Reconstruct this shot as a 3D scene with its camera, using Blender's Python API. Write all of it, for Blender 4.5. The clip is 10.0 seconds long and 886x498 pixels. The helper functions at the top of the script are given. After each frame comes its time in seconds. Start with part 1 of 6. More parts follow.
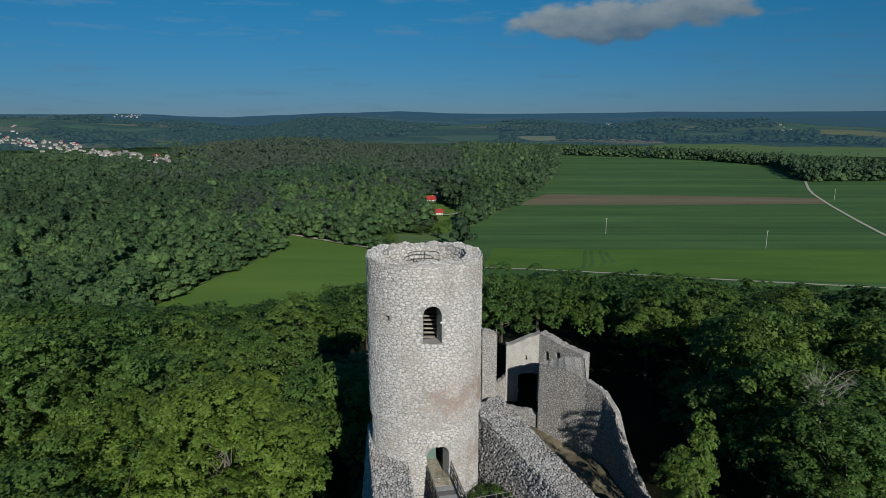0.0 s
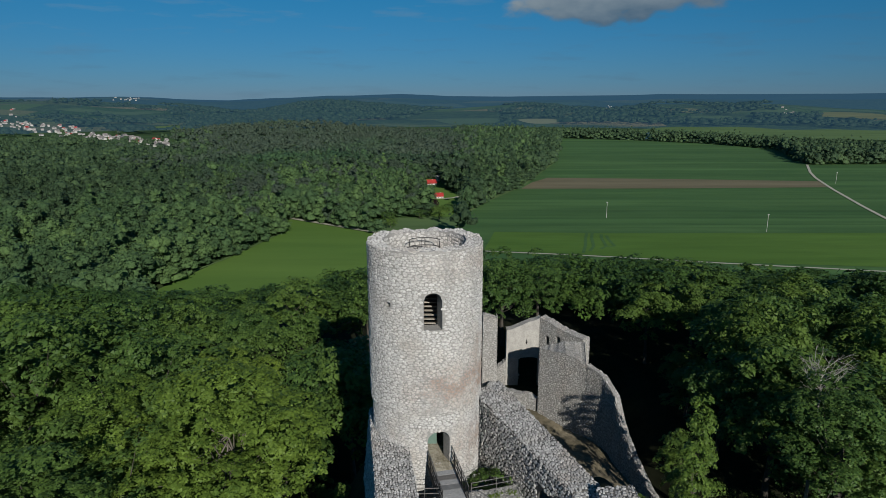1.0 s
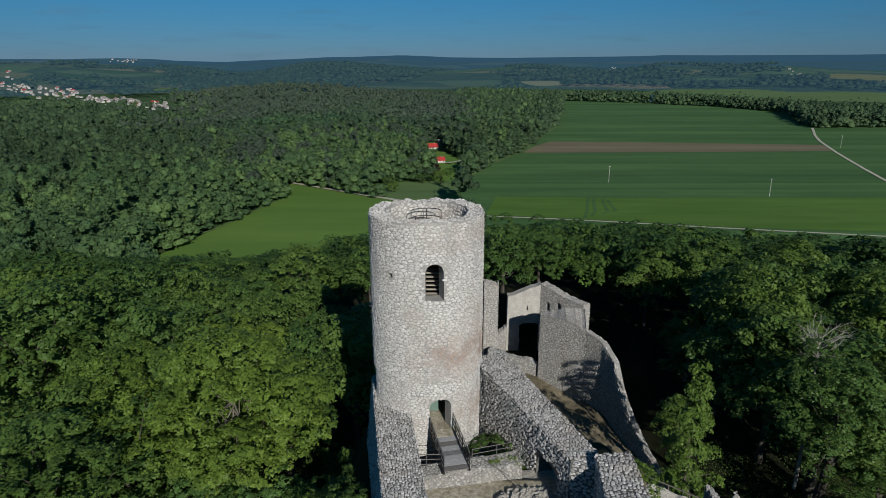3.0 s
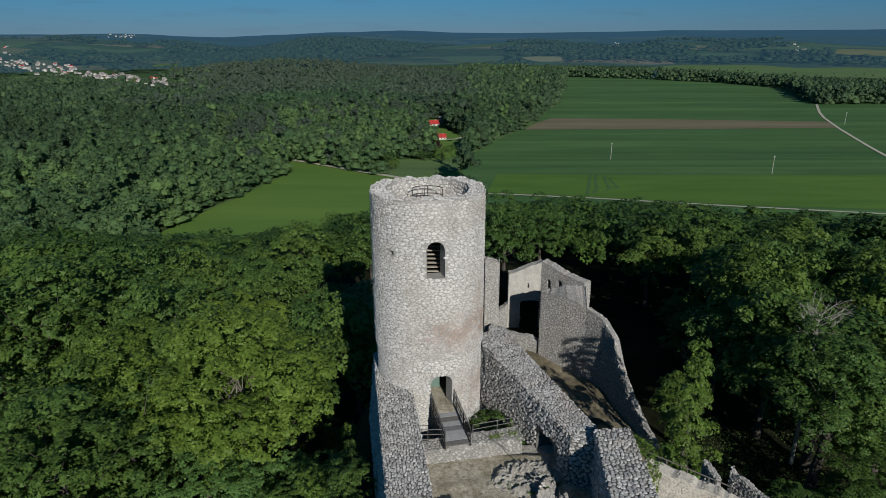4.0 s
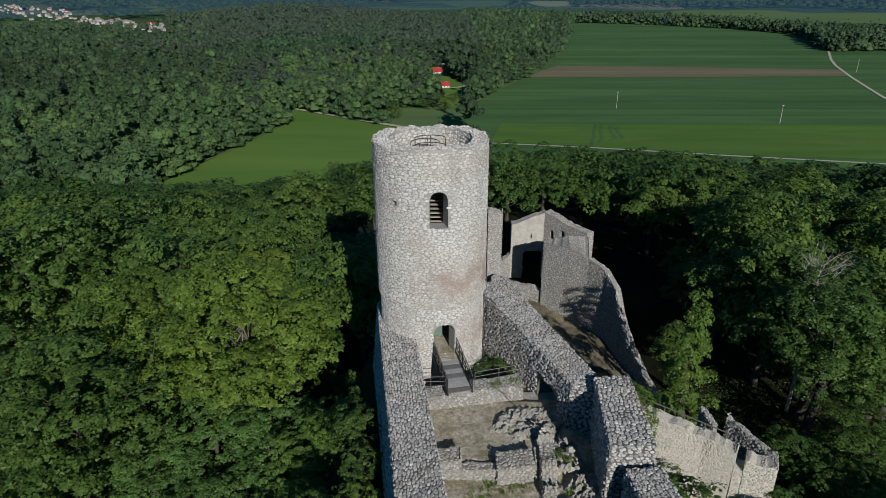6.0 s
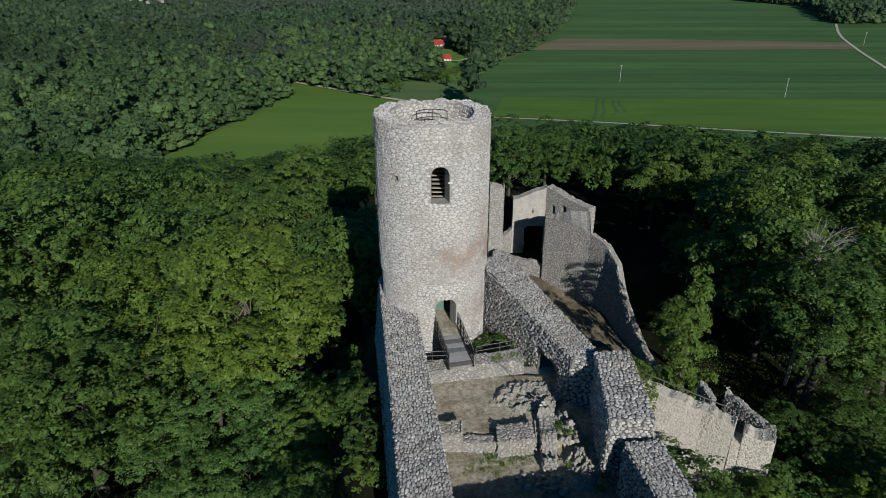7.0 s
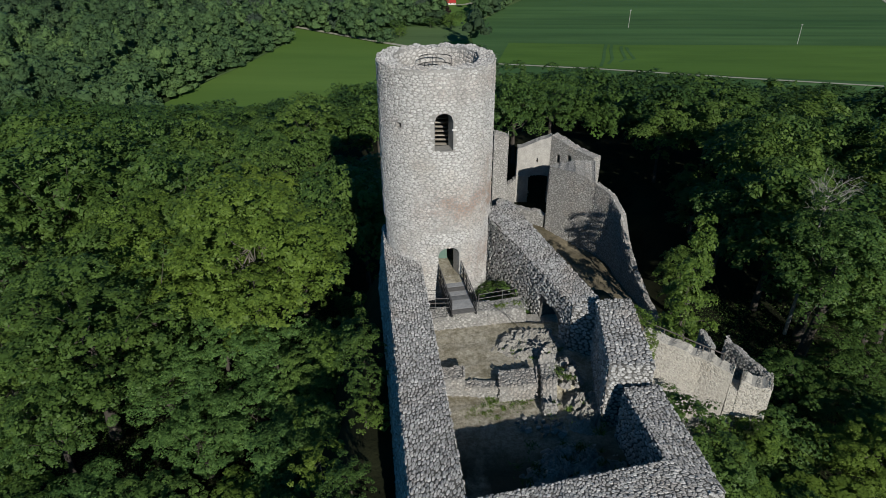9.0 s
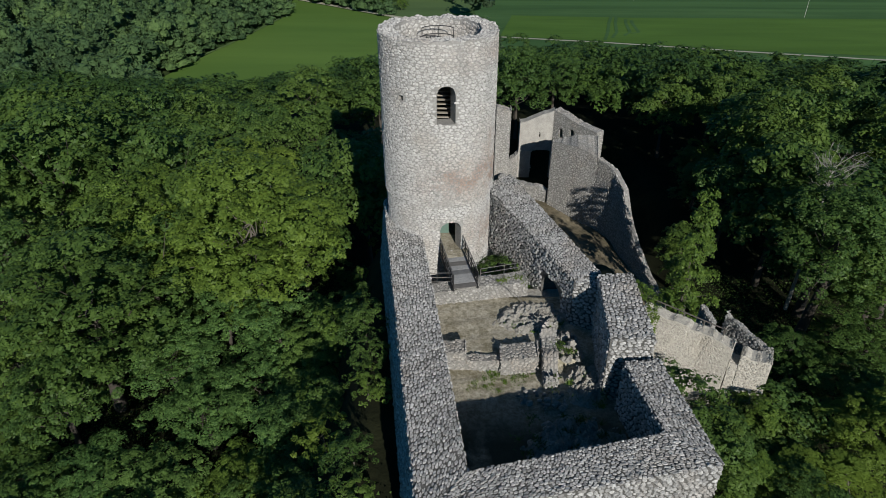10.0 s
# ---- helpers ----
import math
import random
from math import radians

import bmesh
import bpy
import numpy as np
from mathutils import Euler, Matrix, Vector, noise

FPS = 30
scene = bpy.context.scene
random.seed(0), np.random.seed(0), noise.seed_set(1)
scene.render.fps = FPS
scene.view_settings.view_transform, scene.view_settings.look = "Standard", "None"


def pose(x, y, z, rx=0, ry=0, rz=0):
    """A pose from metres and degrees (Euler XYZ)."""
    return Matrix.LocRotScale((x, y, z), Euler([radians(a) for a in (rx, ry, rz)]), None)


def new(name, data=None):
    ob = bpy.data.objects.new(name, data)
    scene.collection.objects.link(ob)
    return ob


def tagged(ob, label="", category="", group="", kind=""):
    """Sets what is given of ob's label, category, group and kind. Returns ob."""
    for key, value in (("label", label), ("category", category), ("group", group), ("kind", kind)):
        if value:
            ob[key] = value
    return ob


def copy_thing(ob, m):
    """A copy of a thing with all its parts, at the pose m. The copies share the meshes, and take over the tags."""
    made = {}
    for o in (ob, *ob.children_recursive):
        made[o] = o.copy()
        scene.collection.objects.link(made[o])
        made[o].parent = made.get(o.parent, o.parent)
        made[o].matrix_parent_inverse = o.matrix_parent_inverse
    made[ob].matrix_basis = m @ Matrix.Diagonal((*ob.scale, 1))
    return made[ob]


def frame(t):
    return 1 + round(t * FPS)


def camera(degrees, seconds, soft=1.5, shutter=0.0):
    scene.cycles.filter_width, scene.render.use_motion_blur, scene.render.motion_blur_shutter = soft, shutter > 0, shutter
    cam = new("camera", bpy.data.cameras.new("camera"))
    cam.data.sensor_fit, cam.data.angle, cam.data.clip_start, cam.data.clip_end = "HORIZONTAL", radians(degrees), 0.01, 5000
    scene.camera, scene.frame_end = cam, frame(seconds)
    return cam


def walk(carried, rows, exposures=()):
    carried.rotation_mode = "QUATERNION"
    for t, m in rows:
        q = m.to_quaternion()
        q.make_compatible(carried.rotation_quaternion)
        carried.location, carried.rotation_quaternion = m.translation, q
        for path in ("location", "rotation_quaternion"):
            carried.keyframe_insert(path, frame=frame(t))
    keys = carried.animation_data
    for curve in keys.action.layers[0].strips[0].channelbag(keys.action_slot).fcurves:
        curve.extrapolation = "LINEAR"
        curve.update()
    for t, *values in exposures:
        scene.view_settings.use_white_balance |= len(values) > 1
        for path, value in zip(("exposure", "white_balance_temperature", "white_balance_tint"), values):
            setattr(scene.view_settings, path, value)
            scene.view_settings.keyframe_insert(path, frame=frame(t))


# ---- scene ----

# camera: a drone hovering behind the ruin and tilting down
PATH = [
    (0.0, 0.00, 0.00, 100.00, -11.90, 0.00, 0.00),
    (0.5, 0.00, 0.01, 100.11, -12.62, 0.03, 0.02),
    (1.0, 0.00, 0.02, 100.21, -13.37, 0.06, 0.05),
    (1.5, 0.00, 0.03, 100.35, -14.12, 0.07, 0.07),
    (2.0, 0.00, 0.02, 100.49, -14.88, 0.08, 0.11),
    (2.5, 0.00, 0.00, 100.63, -15.69, 0.09, 0.15),
    (4.0, 0.00, -0.10, 100.74, -18.60, 0.12, 0.31),
    (4.5, 0.00, -0.11, 100.73, -19.67, 0.12, 0.38),
    (5.0, 0.00, -0.13, 100.72, -20.79, 0.12, 0.46),
    (5.5, 0.00, -0.14, 100.73, -21.90, 0.12, 0.53),
    (7.0, 0.00, -0.13, 100.76, -25.26, 0.11, 0.75),
    (7.5, 0.00, -0.13, 100.77, -26.37, 0.10, 0.83),
    (8.0, 0.00, -0.14, 100.75, -27.50, 0.09, 0.93),
    (8.5, 0.00, -0.15, 100.71, -28.61, 0.07, 1.01),
    (9.0, 0.00, -0.17, 100.65, -29.72, 0.04, 1.09),
    (9.5, -0.01, -0.18, 100.60, -30.81, 0.01, 1.17),
    (10.0, -0.02, -0.17, 100.55, -31.89, -0.01, 1.25),
]
cam = camera(69.16, 10.0, soft=0.7)
walk(cam, [(t, Matrix.Translation((x, y, z)) @ pose(0, 0, 0, 0, 0, yaw) @ pose(0, 0, 0, 90 + pitch) @ pose(0, 0, 0, 0, 0, -lean))
           for t, x, y, z, pitch, lean, yaw in PATH],
     exposures=[(0.0, 0.0), (10.0, 0.0)])

# ---------------------------------------------------------------- light
SUN_TO = Vector((0.27, -0.963, 0)).normalized()     # level direction towards the sun
SUN_EL = radians(25)
to_sun = Vector((SUN_TO.x * math.cos(SUN_EL), SUN_TO.y * math.cos(SUN_EL), math.sin(SUN_EL)))
sun = new("sun", bpy.data.lights.new("sun", "SUN"))
sun.data.energy, sun.data.angle, sun.data.color = 4.6, radians(0.5), (1.0, 0.95, 0.87)
sun.matrix_basis = to_sun.to_track_quat("Z", "Y").to_matrix().to_4x4() @ Matrix.Identity(4)
sun.location = (60, -150, 220)

world = bpy.data.worlds.new("sky")
scene.world = world
world.use_nodes = True
wn, wl = world.node_tree.nodes, world.node_tree.links
wn.clear()
sky = wn.new("ShaderNodeTexSky")
sky.sky_type, sky.sun_disc = "NISHITA", False
sky.sun_elevation = SUN_EL
sky.sun_rotation = math.atan2(SUN_TO.x, SUN_TO.y)
sky.altitude, sky.air_density, sky.dust_density, sky.ozone_density = 400, 1.0, 0.0, 6.0


def world_clouds():
    """Clouds over the whole sky: thin streaks low down and one grey bank."""
    n = wn.new
    coord = n("ShaderNodeTexCoord")
    xyz = n("ShaderNodeSeparateXYZ")
    wl.new(coord.outputs["Generated"], xyz.inputs[0])

    def m(op, a, b=0.0, c=None, clamp=False):
        k = n("ShaderNodeMath")
        k.operation, k.use_clamp = op, clamp
        for i, v in enumerate((a, b, c)):
            if v is None:
                continue
            if isinstance(v, (int, float)):
                k.inputs[i].default_value = v
            else:
                wl.new(v, k.inputs[i])
        return k.outputs[0]
    az = m("ARCTAN2", xyz.outputs["X"], xyz.outputs["Y"])
    el = m("ARCSINE", xyz.outputs["Z"])
    comb = n("ShaderNodeCombineXYZ")
    wl.new(m("MULTIPLY", az, 5.0), comb.inputs[0])
    wl.new(m("MULTIPLY", el, 34.0), comb.inputs[1])
    fine = n("ShaderNodeTexNoise")
    fine.inputs["Scale"].default_value, fine.inputs["Detail"].default_value, fine.inputs["Roughness"].default_value = 1.7, 6, 0.55
    wl.new(comb.outputs[0], fine.inputs["Vector"])
    streak = n("ShaderNodeMapRange")
    streak.inputs["From Min"].default_value, streak.inputs["From Max"].default_value = 0.54, 0.78
    streak.inputs["To Max"].default_value = 0.30
    wl.new(fine.outputs[0], streak.inputs["Value"])
    # the bank: an uneven ellipse of cloud
    dx = m("DIVIDE", m("SUBTRACT", az, 0.268), 0.195)
    round_ = n("ShaderNodeCombineXYZ")
    wl.new(m("MULTIPLY", az, 15.0), round_.inputs[0])
    wl.new(m("MULTIPLY", el, 30.0), round_.inputs[1])
    puff = n("ShaderNodeTexNoise")
    puff.inputs["Scale"].default_value, puff.inputs["Detail"].default_value, puff.inputs["Roughness"].default_value = 1.6, 6, 0.5
    wl.new(round_.outputs[0], puff.inputs["Vector"])
    bump = m("MULTIPLY", m("SUBTRACT", puff.outputs[0], 0.5), 1.6)
    low = n("ShaderNodeTexNoise")
    low.inputs["Scale"].default_value, low.inputs["Detail"].default_value = 0.55, 2
    wl.new(round_.outputs[0], low.inputs["Vector"])
    rise = m("MULTIPLY_ADD", dx, 0.014, 0.134)
    dy = m("DIVIDE", m("SUBTRACT", el, rise), 0.032)
    d = m("ADD", m("MULTIPLY", dx, dx), m("MULTIPLY", dy, dy))
    d = m("ADD", m("SUBTRACT", 1.0, d), m("ADD", bump, m("MULTIPLY", m("SUBTRACT", low.outputs[0], 0.5), 2.2)))
    bank = n("ShaderNodeMapRange")
    bank.interpolation_type = "SMOOTHSTEP"
    bank.inputs["From Min"].default_value, bank.inputs["From Max"].default_value = 0.0, 0.6
    wl.new(d, bank.inputs["Value"])
    shade = n("ShaderNodeMapRange")
    shade.inputs["From Min"].default_value, shade.inputs["From Max"].default_value = -0.9, 0.6
    wl.new(m("ADD", dy, bump), shade.inputs["Value"])
    tone = n("ShaderNodeMix")
    tone.data_type = "RGBA"
    tone.inputs["A"].default_value, tone.inputs["B"].default_value = (1.5, 2.5, 3.6, 1), (4.6, 5.6, 6.2, 1)
    wl.new(shade.outputs[0], tone.inputs["Factor"])
    cover = m("MAXIMUM", streak.outputs[0], m("MULTIPLY", bank.outputs[0], 0.92))
    mix = n("ShaderNodeMix")
    mix.data_type = "RGBA"
    wl.new(cover, mix.inputs["Factor"])
    deep = n("ShaderNodeMix")     # clear morning air after rain: a deeper blue
    deep.data_type, deep.blend_type = "RGBA", "MULTIPLY"
    deep.inputs["Factor"].default_value = 1.0
    hue = n("ShaderNodeMix")
    hue.data_type = "RGBA"
    hue.inputs["A"].default_value, hue.inputs["B"].default_value = (0.29, 0.505, 0.86, 1), (0.110, 0.85, 0.965, 1)
    wl.new(m("DIVIDE", el, 0.22, clamp=True), hue.inputs["Factor"])
    wl.new(hue.outputs["Result"], deep.inputs["B"])
    wl.new(sky.outputs[0], deep.inputs["A"])
    wl.new(deep.outputs["Result"], mix.inputs["A"])
    wl.new(tone.outputs["Result"], mix.inputs["B"])
    return mix.outputs["Result"]


back = wn.new("ShaderNodeBackground")
back.inputs["Strength"].default_value = 0.05
wl.new(world_clouds(), back.inputs["Color"])
out = wn.new("ShaderNodeOutputWorld")
wl.new(back.outputs[0], out.inputs["Surface"])


# ---------------------------------------------------------------- materials
class Nodes:
    def __init__(self, name):
        self.mat = bpy.data.materials.new(name)
        self.mat.use_nodes = True
        self.n, self.l = self.mat.node_tree.nodes, self.mat.node_tree.links
        self.n.clear()
        self.out = self.n.new("ShaderNodeOutputMaterial")
        self.bsdf = self.n.new("ShaderNodeBsdfPrincipled")
        self.l.new(self.bsdf.outputs[0], self.out.inputs[0])
        self.pos = self.n.new("ShaderNodeNewGeometry")
        self.obj = self.n.new("ShaderNodeObjectInfo")

    def noise(self, scale, detail=4, rough=0.55, vec=None, stretch=None):
        k = self.n.new("ShaderNodeTexNoise")
        k.inputs["Scale"].default_value, k.inputs["Detail"].default_value, k.inputs["Roughness"].default_value = scale, detail, rough
        v = vec or self.pos.outputs["Position"]
        if stretch:
            mp = self.n.new("ShaderNodeMapping")
            mp.inputs["Scale"].default_value = stretch
            self.l.new(v, mp.inputs[0])
            v = mp.outputs[0]
        self.l.new(v, k.inputs["Vector"])
        return k.outputs[0]

    def ramp(self, fac, *stops):
        k = self.n.new("ShaderNodeValToRGB")
        e = k.color_ramp.elements
        while len(e) < len(stops):
            e.new(0.5)
        for el, (p, c) in zip(e, stops):
            el.position, el.color = p, (*c, 1)
        self.l.new(fac, k.inputs[0])
        return k.outputs[0]

    def mix(self, fac, a, b, mode="MIX"):
        k = self.n.new("ShaderNodeMix")
        k.data_type, k.blend_type = "RGBA", mode
        for key, v in (("Factor", fac), ("A", a), ("B", b)):
            if isinstance(v, (int, float)):
                k.inputs[key].default_value = v
            elif isinstance(v, tuple):
                k.inputs[key].default_value = (*v, 1)
            else:
                self.l.new(v, k.inputs[key])
        return k.outputs["Result"]

    def span(self, v, a, b, c, d):
        k = self.n.new("ShaderNodeMapRange")
        for key, x in zip(("From Min", "From Max", "To Min", "To Max"), (a, b, c, d)):
            k.inputs[key].default_value = x
        self.l.new(v, k.inputs["Value"])
        return k.outputs[0]

    def bump(self, height, strength, distance):
        k = self.n.new("ShaderNodeBump")
        k.inputs["Strength"].default_value, k.inputs["Distance"].default_value = strength, distance
        self.l.new(height, k.inputs["Height"])
        self.l.new(k.outputs[0], self.bsdf.inputs["Normal"])

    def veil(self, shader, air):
        """Haze of distance: mixes a blue glow into a far surface's own shader."""
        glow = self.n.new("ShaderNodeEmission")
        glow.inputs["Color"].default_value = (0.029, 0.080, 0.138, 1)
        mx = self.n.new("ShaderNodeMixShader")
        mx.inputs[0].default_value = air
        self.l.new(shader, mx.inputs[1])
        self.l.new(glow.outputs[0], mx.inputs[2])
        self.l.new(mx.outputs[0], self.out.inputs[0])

    def done(self, colour, rough=0.9, metal=0.0, spec=0.3):
        if isinstance(colour, tuple):
            self.bsdf.inputs["Base Color"].default_value = (*colour, 1)
        else:
            self.l.new(colour, self.bsdf.inputs["Base Color"])
        self.bsdf.inputs["Roughness"].default_value = rough
        self.bsdf.inputs["Metallic"].default_value = metal
        self.bsdf.inputs["Specular IOR Level"].default_value = spec
        return self.mat


def stone_mat(name, low, high, warm, single=False, stain=None):
    """Weathered limestone rubble, each stone of its own tone."""
    m = Nodes(name)
    one = m.obj.outputs["Random"] if single else m.pos.outputs["Random Per Island"]
    base = m.ramp(one, (0.0, low), (0.55, tuple((a + b) / 2 for a, b in zip(low, high))), (1.0, high))
    patch = m.noise(0.35, 5, 0.6)
    base = m.mix(m.span(patch, 0.50, 0.72, 0, 0.6), base, warm)
    for z0, z1, x0, x1, much in stain or ():
        xyz = m.n.new("ShaderNodeSeparateXYZ")
        m.l.new(m.pos.outputs["Position"], xyz.inputs[0])
        soft = (z1 - z0) * 0.35
        parts = (m.span(xyz.outputs[2], z0, z0 + soft, 0, 1), m.span(xyz.outputs[2], z1 - soft, z1, 1, 0),
                 m.span(xyz.outputs[0], x0, x1, 0, 1), m.span(m.noise(0.9, 6, 0.75), 0.38, 0.60, 0, much))
        mask = parts[0]
        for q in parts[1:]:
            k = m.n.new("ShaderNodeMath")
            k.operation = "MULTIPLY"
            m.l.new(mask, k.inputs[0])
            m.l.new(q, k.inputs[1])
            mask = k.outputs[0]
        base = m.mix(mask, base, (0.36, 0.225, 0.155))
    if stain:
        base = m.mix(m.span(m.noise(0.9, 5, 0.65, stretch=(1, 1, 0.16)), 0.52, 0.74, 0, 0.55), base, (0.27, 0.265, 0.255))
    grain = m.noise(11, 6, 0.75)
    base = m.mix(m.span(grain, 0.38, 0.62, 0.5, 0.0), base, (0.12, 0.12, 0.115))
    lich = m.noise(2.3, 6, 0.7)
    base = m.mix(m.span(lich, 0.58, 0.78, 0, 0.35), base, (0.14, 0.14, 0.135))
    m.bump(m.noise(13, 6, 0.8), 1.0, 0.06)
    return m.done(base, 0.95, spec=0.15)


def plain_mat(name, a, b, scale, rough=0.9, bump=0.4, dist=0.03, fine=None, metal=0.0, spec=0.3, stretch=None):
    m = Nodes(name)
    c = m.mix(m.span(m.noise(scale, 5, 0.6, stretch=stretch), 0.3, 0.7, 0, 1), a, b)
    if fine:
        c = m.mix(m.span(m.noise(scale * 9, 4, 0.6), 0.4, 0.75, 0, 0.6), c, fine)
    m.bump(m.noise(scale * 14, 5, 0.6), bump, dist)
    return m.done(c, rough, metal, spec)


def leaf_mat(name, dark, light, yellow, through_part=0.3, patch=0.05, far=False, pine=None, air=0.0):
    """Foliage: each spray has its own green, each tree and patch its own cast."""
    m = Nodes(name)
    c = m.mix(m.span(m.pos.outputs["Random Per Island"], 0, 1, 0.35, 0.75) if far else m.pos.outputs["Random Per Island"], dark, light)
    if far:
        own = m.n.new("ShaderNodeAttribute")
        own.attribute_name = "tree_tint"
        stand = m.noise(0.02, 3, 0.5)
        c = m.mix(m.span(own.outputs["Fac"], 0.45, 1.0, 0, 0.8), c, yellow)
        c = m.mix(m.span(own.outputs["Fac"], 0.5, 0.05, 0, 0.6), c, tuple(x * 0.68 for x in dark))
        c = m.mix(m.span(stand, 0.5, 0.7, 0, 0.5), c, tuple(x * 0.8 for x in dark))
        # fine dark noise paints the shaded gaps between leaves
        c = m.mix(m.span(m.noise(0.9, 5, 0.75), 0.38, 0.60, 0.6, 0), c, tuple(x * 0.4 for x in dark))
        m.bump(m.noise(0.8, 5, 0.75), 1.0, 1.2)
        if pine:
            p2 = m.noise(patch * 0.22, 3, 0.5)
            c = m.mix(m.span(p2, 0.36, 0.50, 0, 0.8), c, pine)
    else:
        c = m.mix(m.span(m.obj.outputs["Random"], 0.35, 1.0, 0, 0.7), c, yellow)
        c = m.mix(m.span(m.noise(0.45, 4, 0.6), 0.45, 0.7, 0, 0.5), c, dark)
    m.done(c, 0.55, spec=0.25)
    tr = m.n.new("ShaderNodeBsdfTranslucent")
    m.l.new(m.mix(0.5, c, yellow), tr.inputs["Color"])
    mx = m.n.new("ShaderNodeMixShader")
    mx.inputs[0].default_value = through_part
    m.l.new(m.bsdf.outputs[0], mx.inputs[1])
    m.l.new(tr.outputs[0], mx.inputs[2])
    m.l.new(mx.outputs[0], m.out.inputs[0])
    # distant crowns carry their haze as a blue glow
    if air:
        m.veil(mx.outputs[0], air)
    return m.mat


LIME_LOW, LIME_HIGH, LIME_WARM = (0.34, 0.339, 0.333), (0.76, 0.757, 0.745), (0.50, 0.43, 0.36)
KEEP_LOW, KEEP_HIGH = (0.56, 0.556, 0.543), (0.78, 0.772, 0.752)
# old plaster and rust-coloured wash: a belt above the offset, under the rim, beside the door
KEEP_STAINS = ((79.9, 83.8, -3.6, -0.6, 0.75), (88.6, 91.2, -3.0, -0.5, 0.30), (75.0, 79.2, 0.6, 1.6, 0.5), (83.0, 85.6, 0.2, 2.4, 0.35))
STONE = stone_mat("limestone_rubble", LIME_LOW, LIME_HIGH, LIME_WARM)
STONE_ONE = stone_mat("limestone_block", LIME_LOW, LIME_HIGH, LIME_WARM, single=True)
RUIN_STONE = stone_mat("weathered_ruin_rubble", (0.30, 0.297, 0.285), (0.56, 0.553, 0.53), LIME_WARM)
RUIN_ONE = stone_mat("weathered_ruin_block", (0.30, 0.297, 0.285), (0.56, 0.553, 0.53), LIME_WARM, single=True)
KEEP_STONE = stone_mat("keep_rubble", KEEP_LOW, KEEP_HIGH, LIME_WARM, stain=KEEP_STAINS)
KEEP_ONE = stone_mat("keep_block", KEEP_LOW, KEEP_HIGH, LIME_WARM, single=True, stain=KEEP_STAINS)
KEEP_MORTAR = plain_mat("pale_lime_mortar", (0.27, 0.266, 0.253), (0.39, 0.383, 0.366), 0.8, 0.97, 0.8, 0.04, (0.17, 0.167, 0.157), spec=0.1)
MORTAR = plain_mat("lime_mortar", (0.085, 0.085, 0.080), (0.16, 0.157, 0.149), 0.8, 0.97, 0.8, 0.04, (0.035, 0.035, 0.032), spec=0.1)
OLD_MORTAR = plain_mat("weathered_core_mortar", (0.20, 0.197, 0.187), (0.32, 0.315, 0.30), 0.8, 0.97, 0.9, 0.06, (0.10, 0.10, 0.092), spec=0.1)
PLASTER = plain_mat("smoothed_old_masonry", (0.33, 0.325, 0.305), (0.48, 0.47, 0.44), 0.9, 0.95, 0.9, 0.06, (0.21, 0.20, 0.185), spec=0.1)
PALE = plain_mat("bleached_limestone", (0.50, 0.475, 0.42), (0.62, 0.595, 0.53), 0.6, 0.95, 0.9, 0.1, (0.40, 0.38, 0.335), spec=0.1)
PALE_STONE = stone_mat("bleached_rubble", (0.50, 0.475, 0.42), (0.70, 0.67, 0.60), (0.56, 0.51, 0.43))


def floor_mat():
    """Trodden sandy earth; the shade over its south end is painted in darker."""
    m = Nodes("trodden_sandy_earth")
    c = m.mix(m.span(m.noise(0.55, 5, 0.6), 0.3, 0.7, 0, 1), (0.36, 0.33, 0.26), (0.52, 0.49, 0.405))
    c = m.mix(m.span(m.noise(4, 5, 0.7), 0.42, 0.62, 0, 0.75), c, (0.20, 0.178, 0.128))
    c = m.mix(m.span(m.noise(14, 3, 0.6), 0.58, 0.66, 0, 0.7), c, (0.10, 0.092, 0.066))
    c = m.mix(m.span(m.noise(0.9, 6, 0.75), 0.48, 0.62, 0, 0.7), c, (0.15, 0.135, 0.082))
    c = m.mix(m.span(m.noise(19, 2, 0.5), 0.66, 0.70, 0, 0.8), c, (0.62, 0.60, 0.54))
    # south wall's shade deepened in the colour, with an uneven edge
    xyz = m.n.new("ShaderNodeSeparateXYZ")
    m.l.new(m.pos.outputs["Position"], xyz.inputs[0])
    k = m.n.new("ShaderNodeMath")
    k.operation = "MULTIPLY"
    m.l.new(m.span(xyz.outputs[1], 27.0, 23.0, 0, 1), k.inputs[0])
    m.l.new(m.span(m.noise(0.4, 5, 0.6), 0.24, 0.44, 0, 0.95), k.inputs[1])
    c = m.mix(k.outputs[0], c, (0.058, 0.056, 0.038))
    m.bump(m.noise(8, 5, 0.65), 0.9, 0.06)
    return m.done(c, 0.97, spec=0.1)


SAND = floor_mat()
ROCK = plain_mat("bedrock", (0.29, 0.28, 0.255), (0.54, 0.525, 0.485), 0.9, 0.95, 1.0, 0.15, (0.13, 0.125, 0.105), spec=0.1)
STEEL = plain_mat("grey_steel", (0.20, 0.21, 0.22), (0.30, 0.31, 0.32), 2.0, 0.5, 0.1, 0.005, metal=0.6)
DARKSTEEL = plain_mat("dark_steel", (0.035, 0.036, 0.038), (0.07, 0.07, 0.072), 2.0, 0.5, 0.1, 0.005, metal=0.5)
PLANK = plain_mat("weathered_plank", (0.30, 0.27, 0.23), (0.42, 0.39, 0.34), 1.5, 0.85, 0.4, 0.01, (0.2, 0.18, 0.15))
BARK = plain_mat("bark", (0.04, 0.036, 0.03), (0.09, 0.08, 0.068), 1.2, 0.95, 0.8, 0.05)
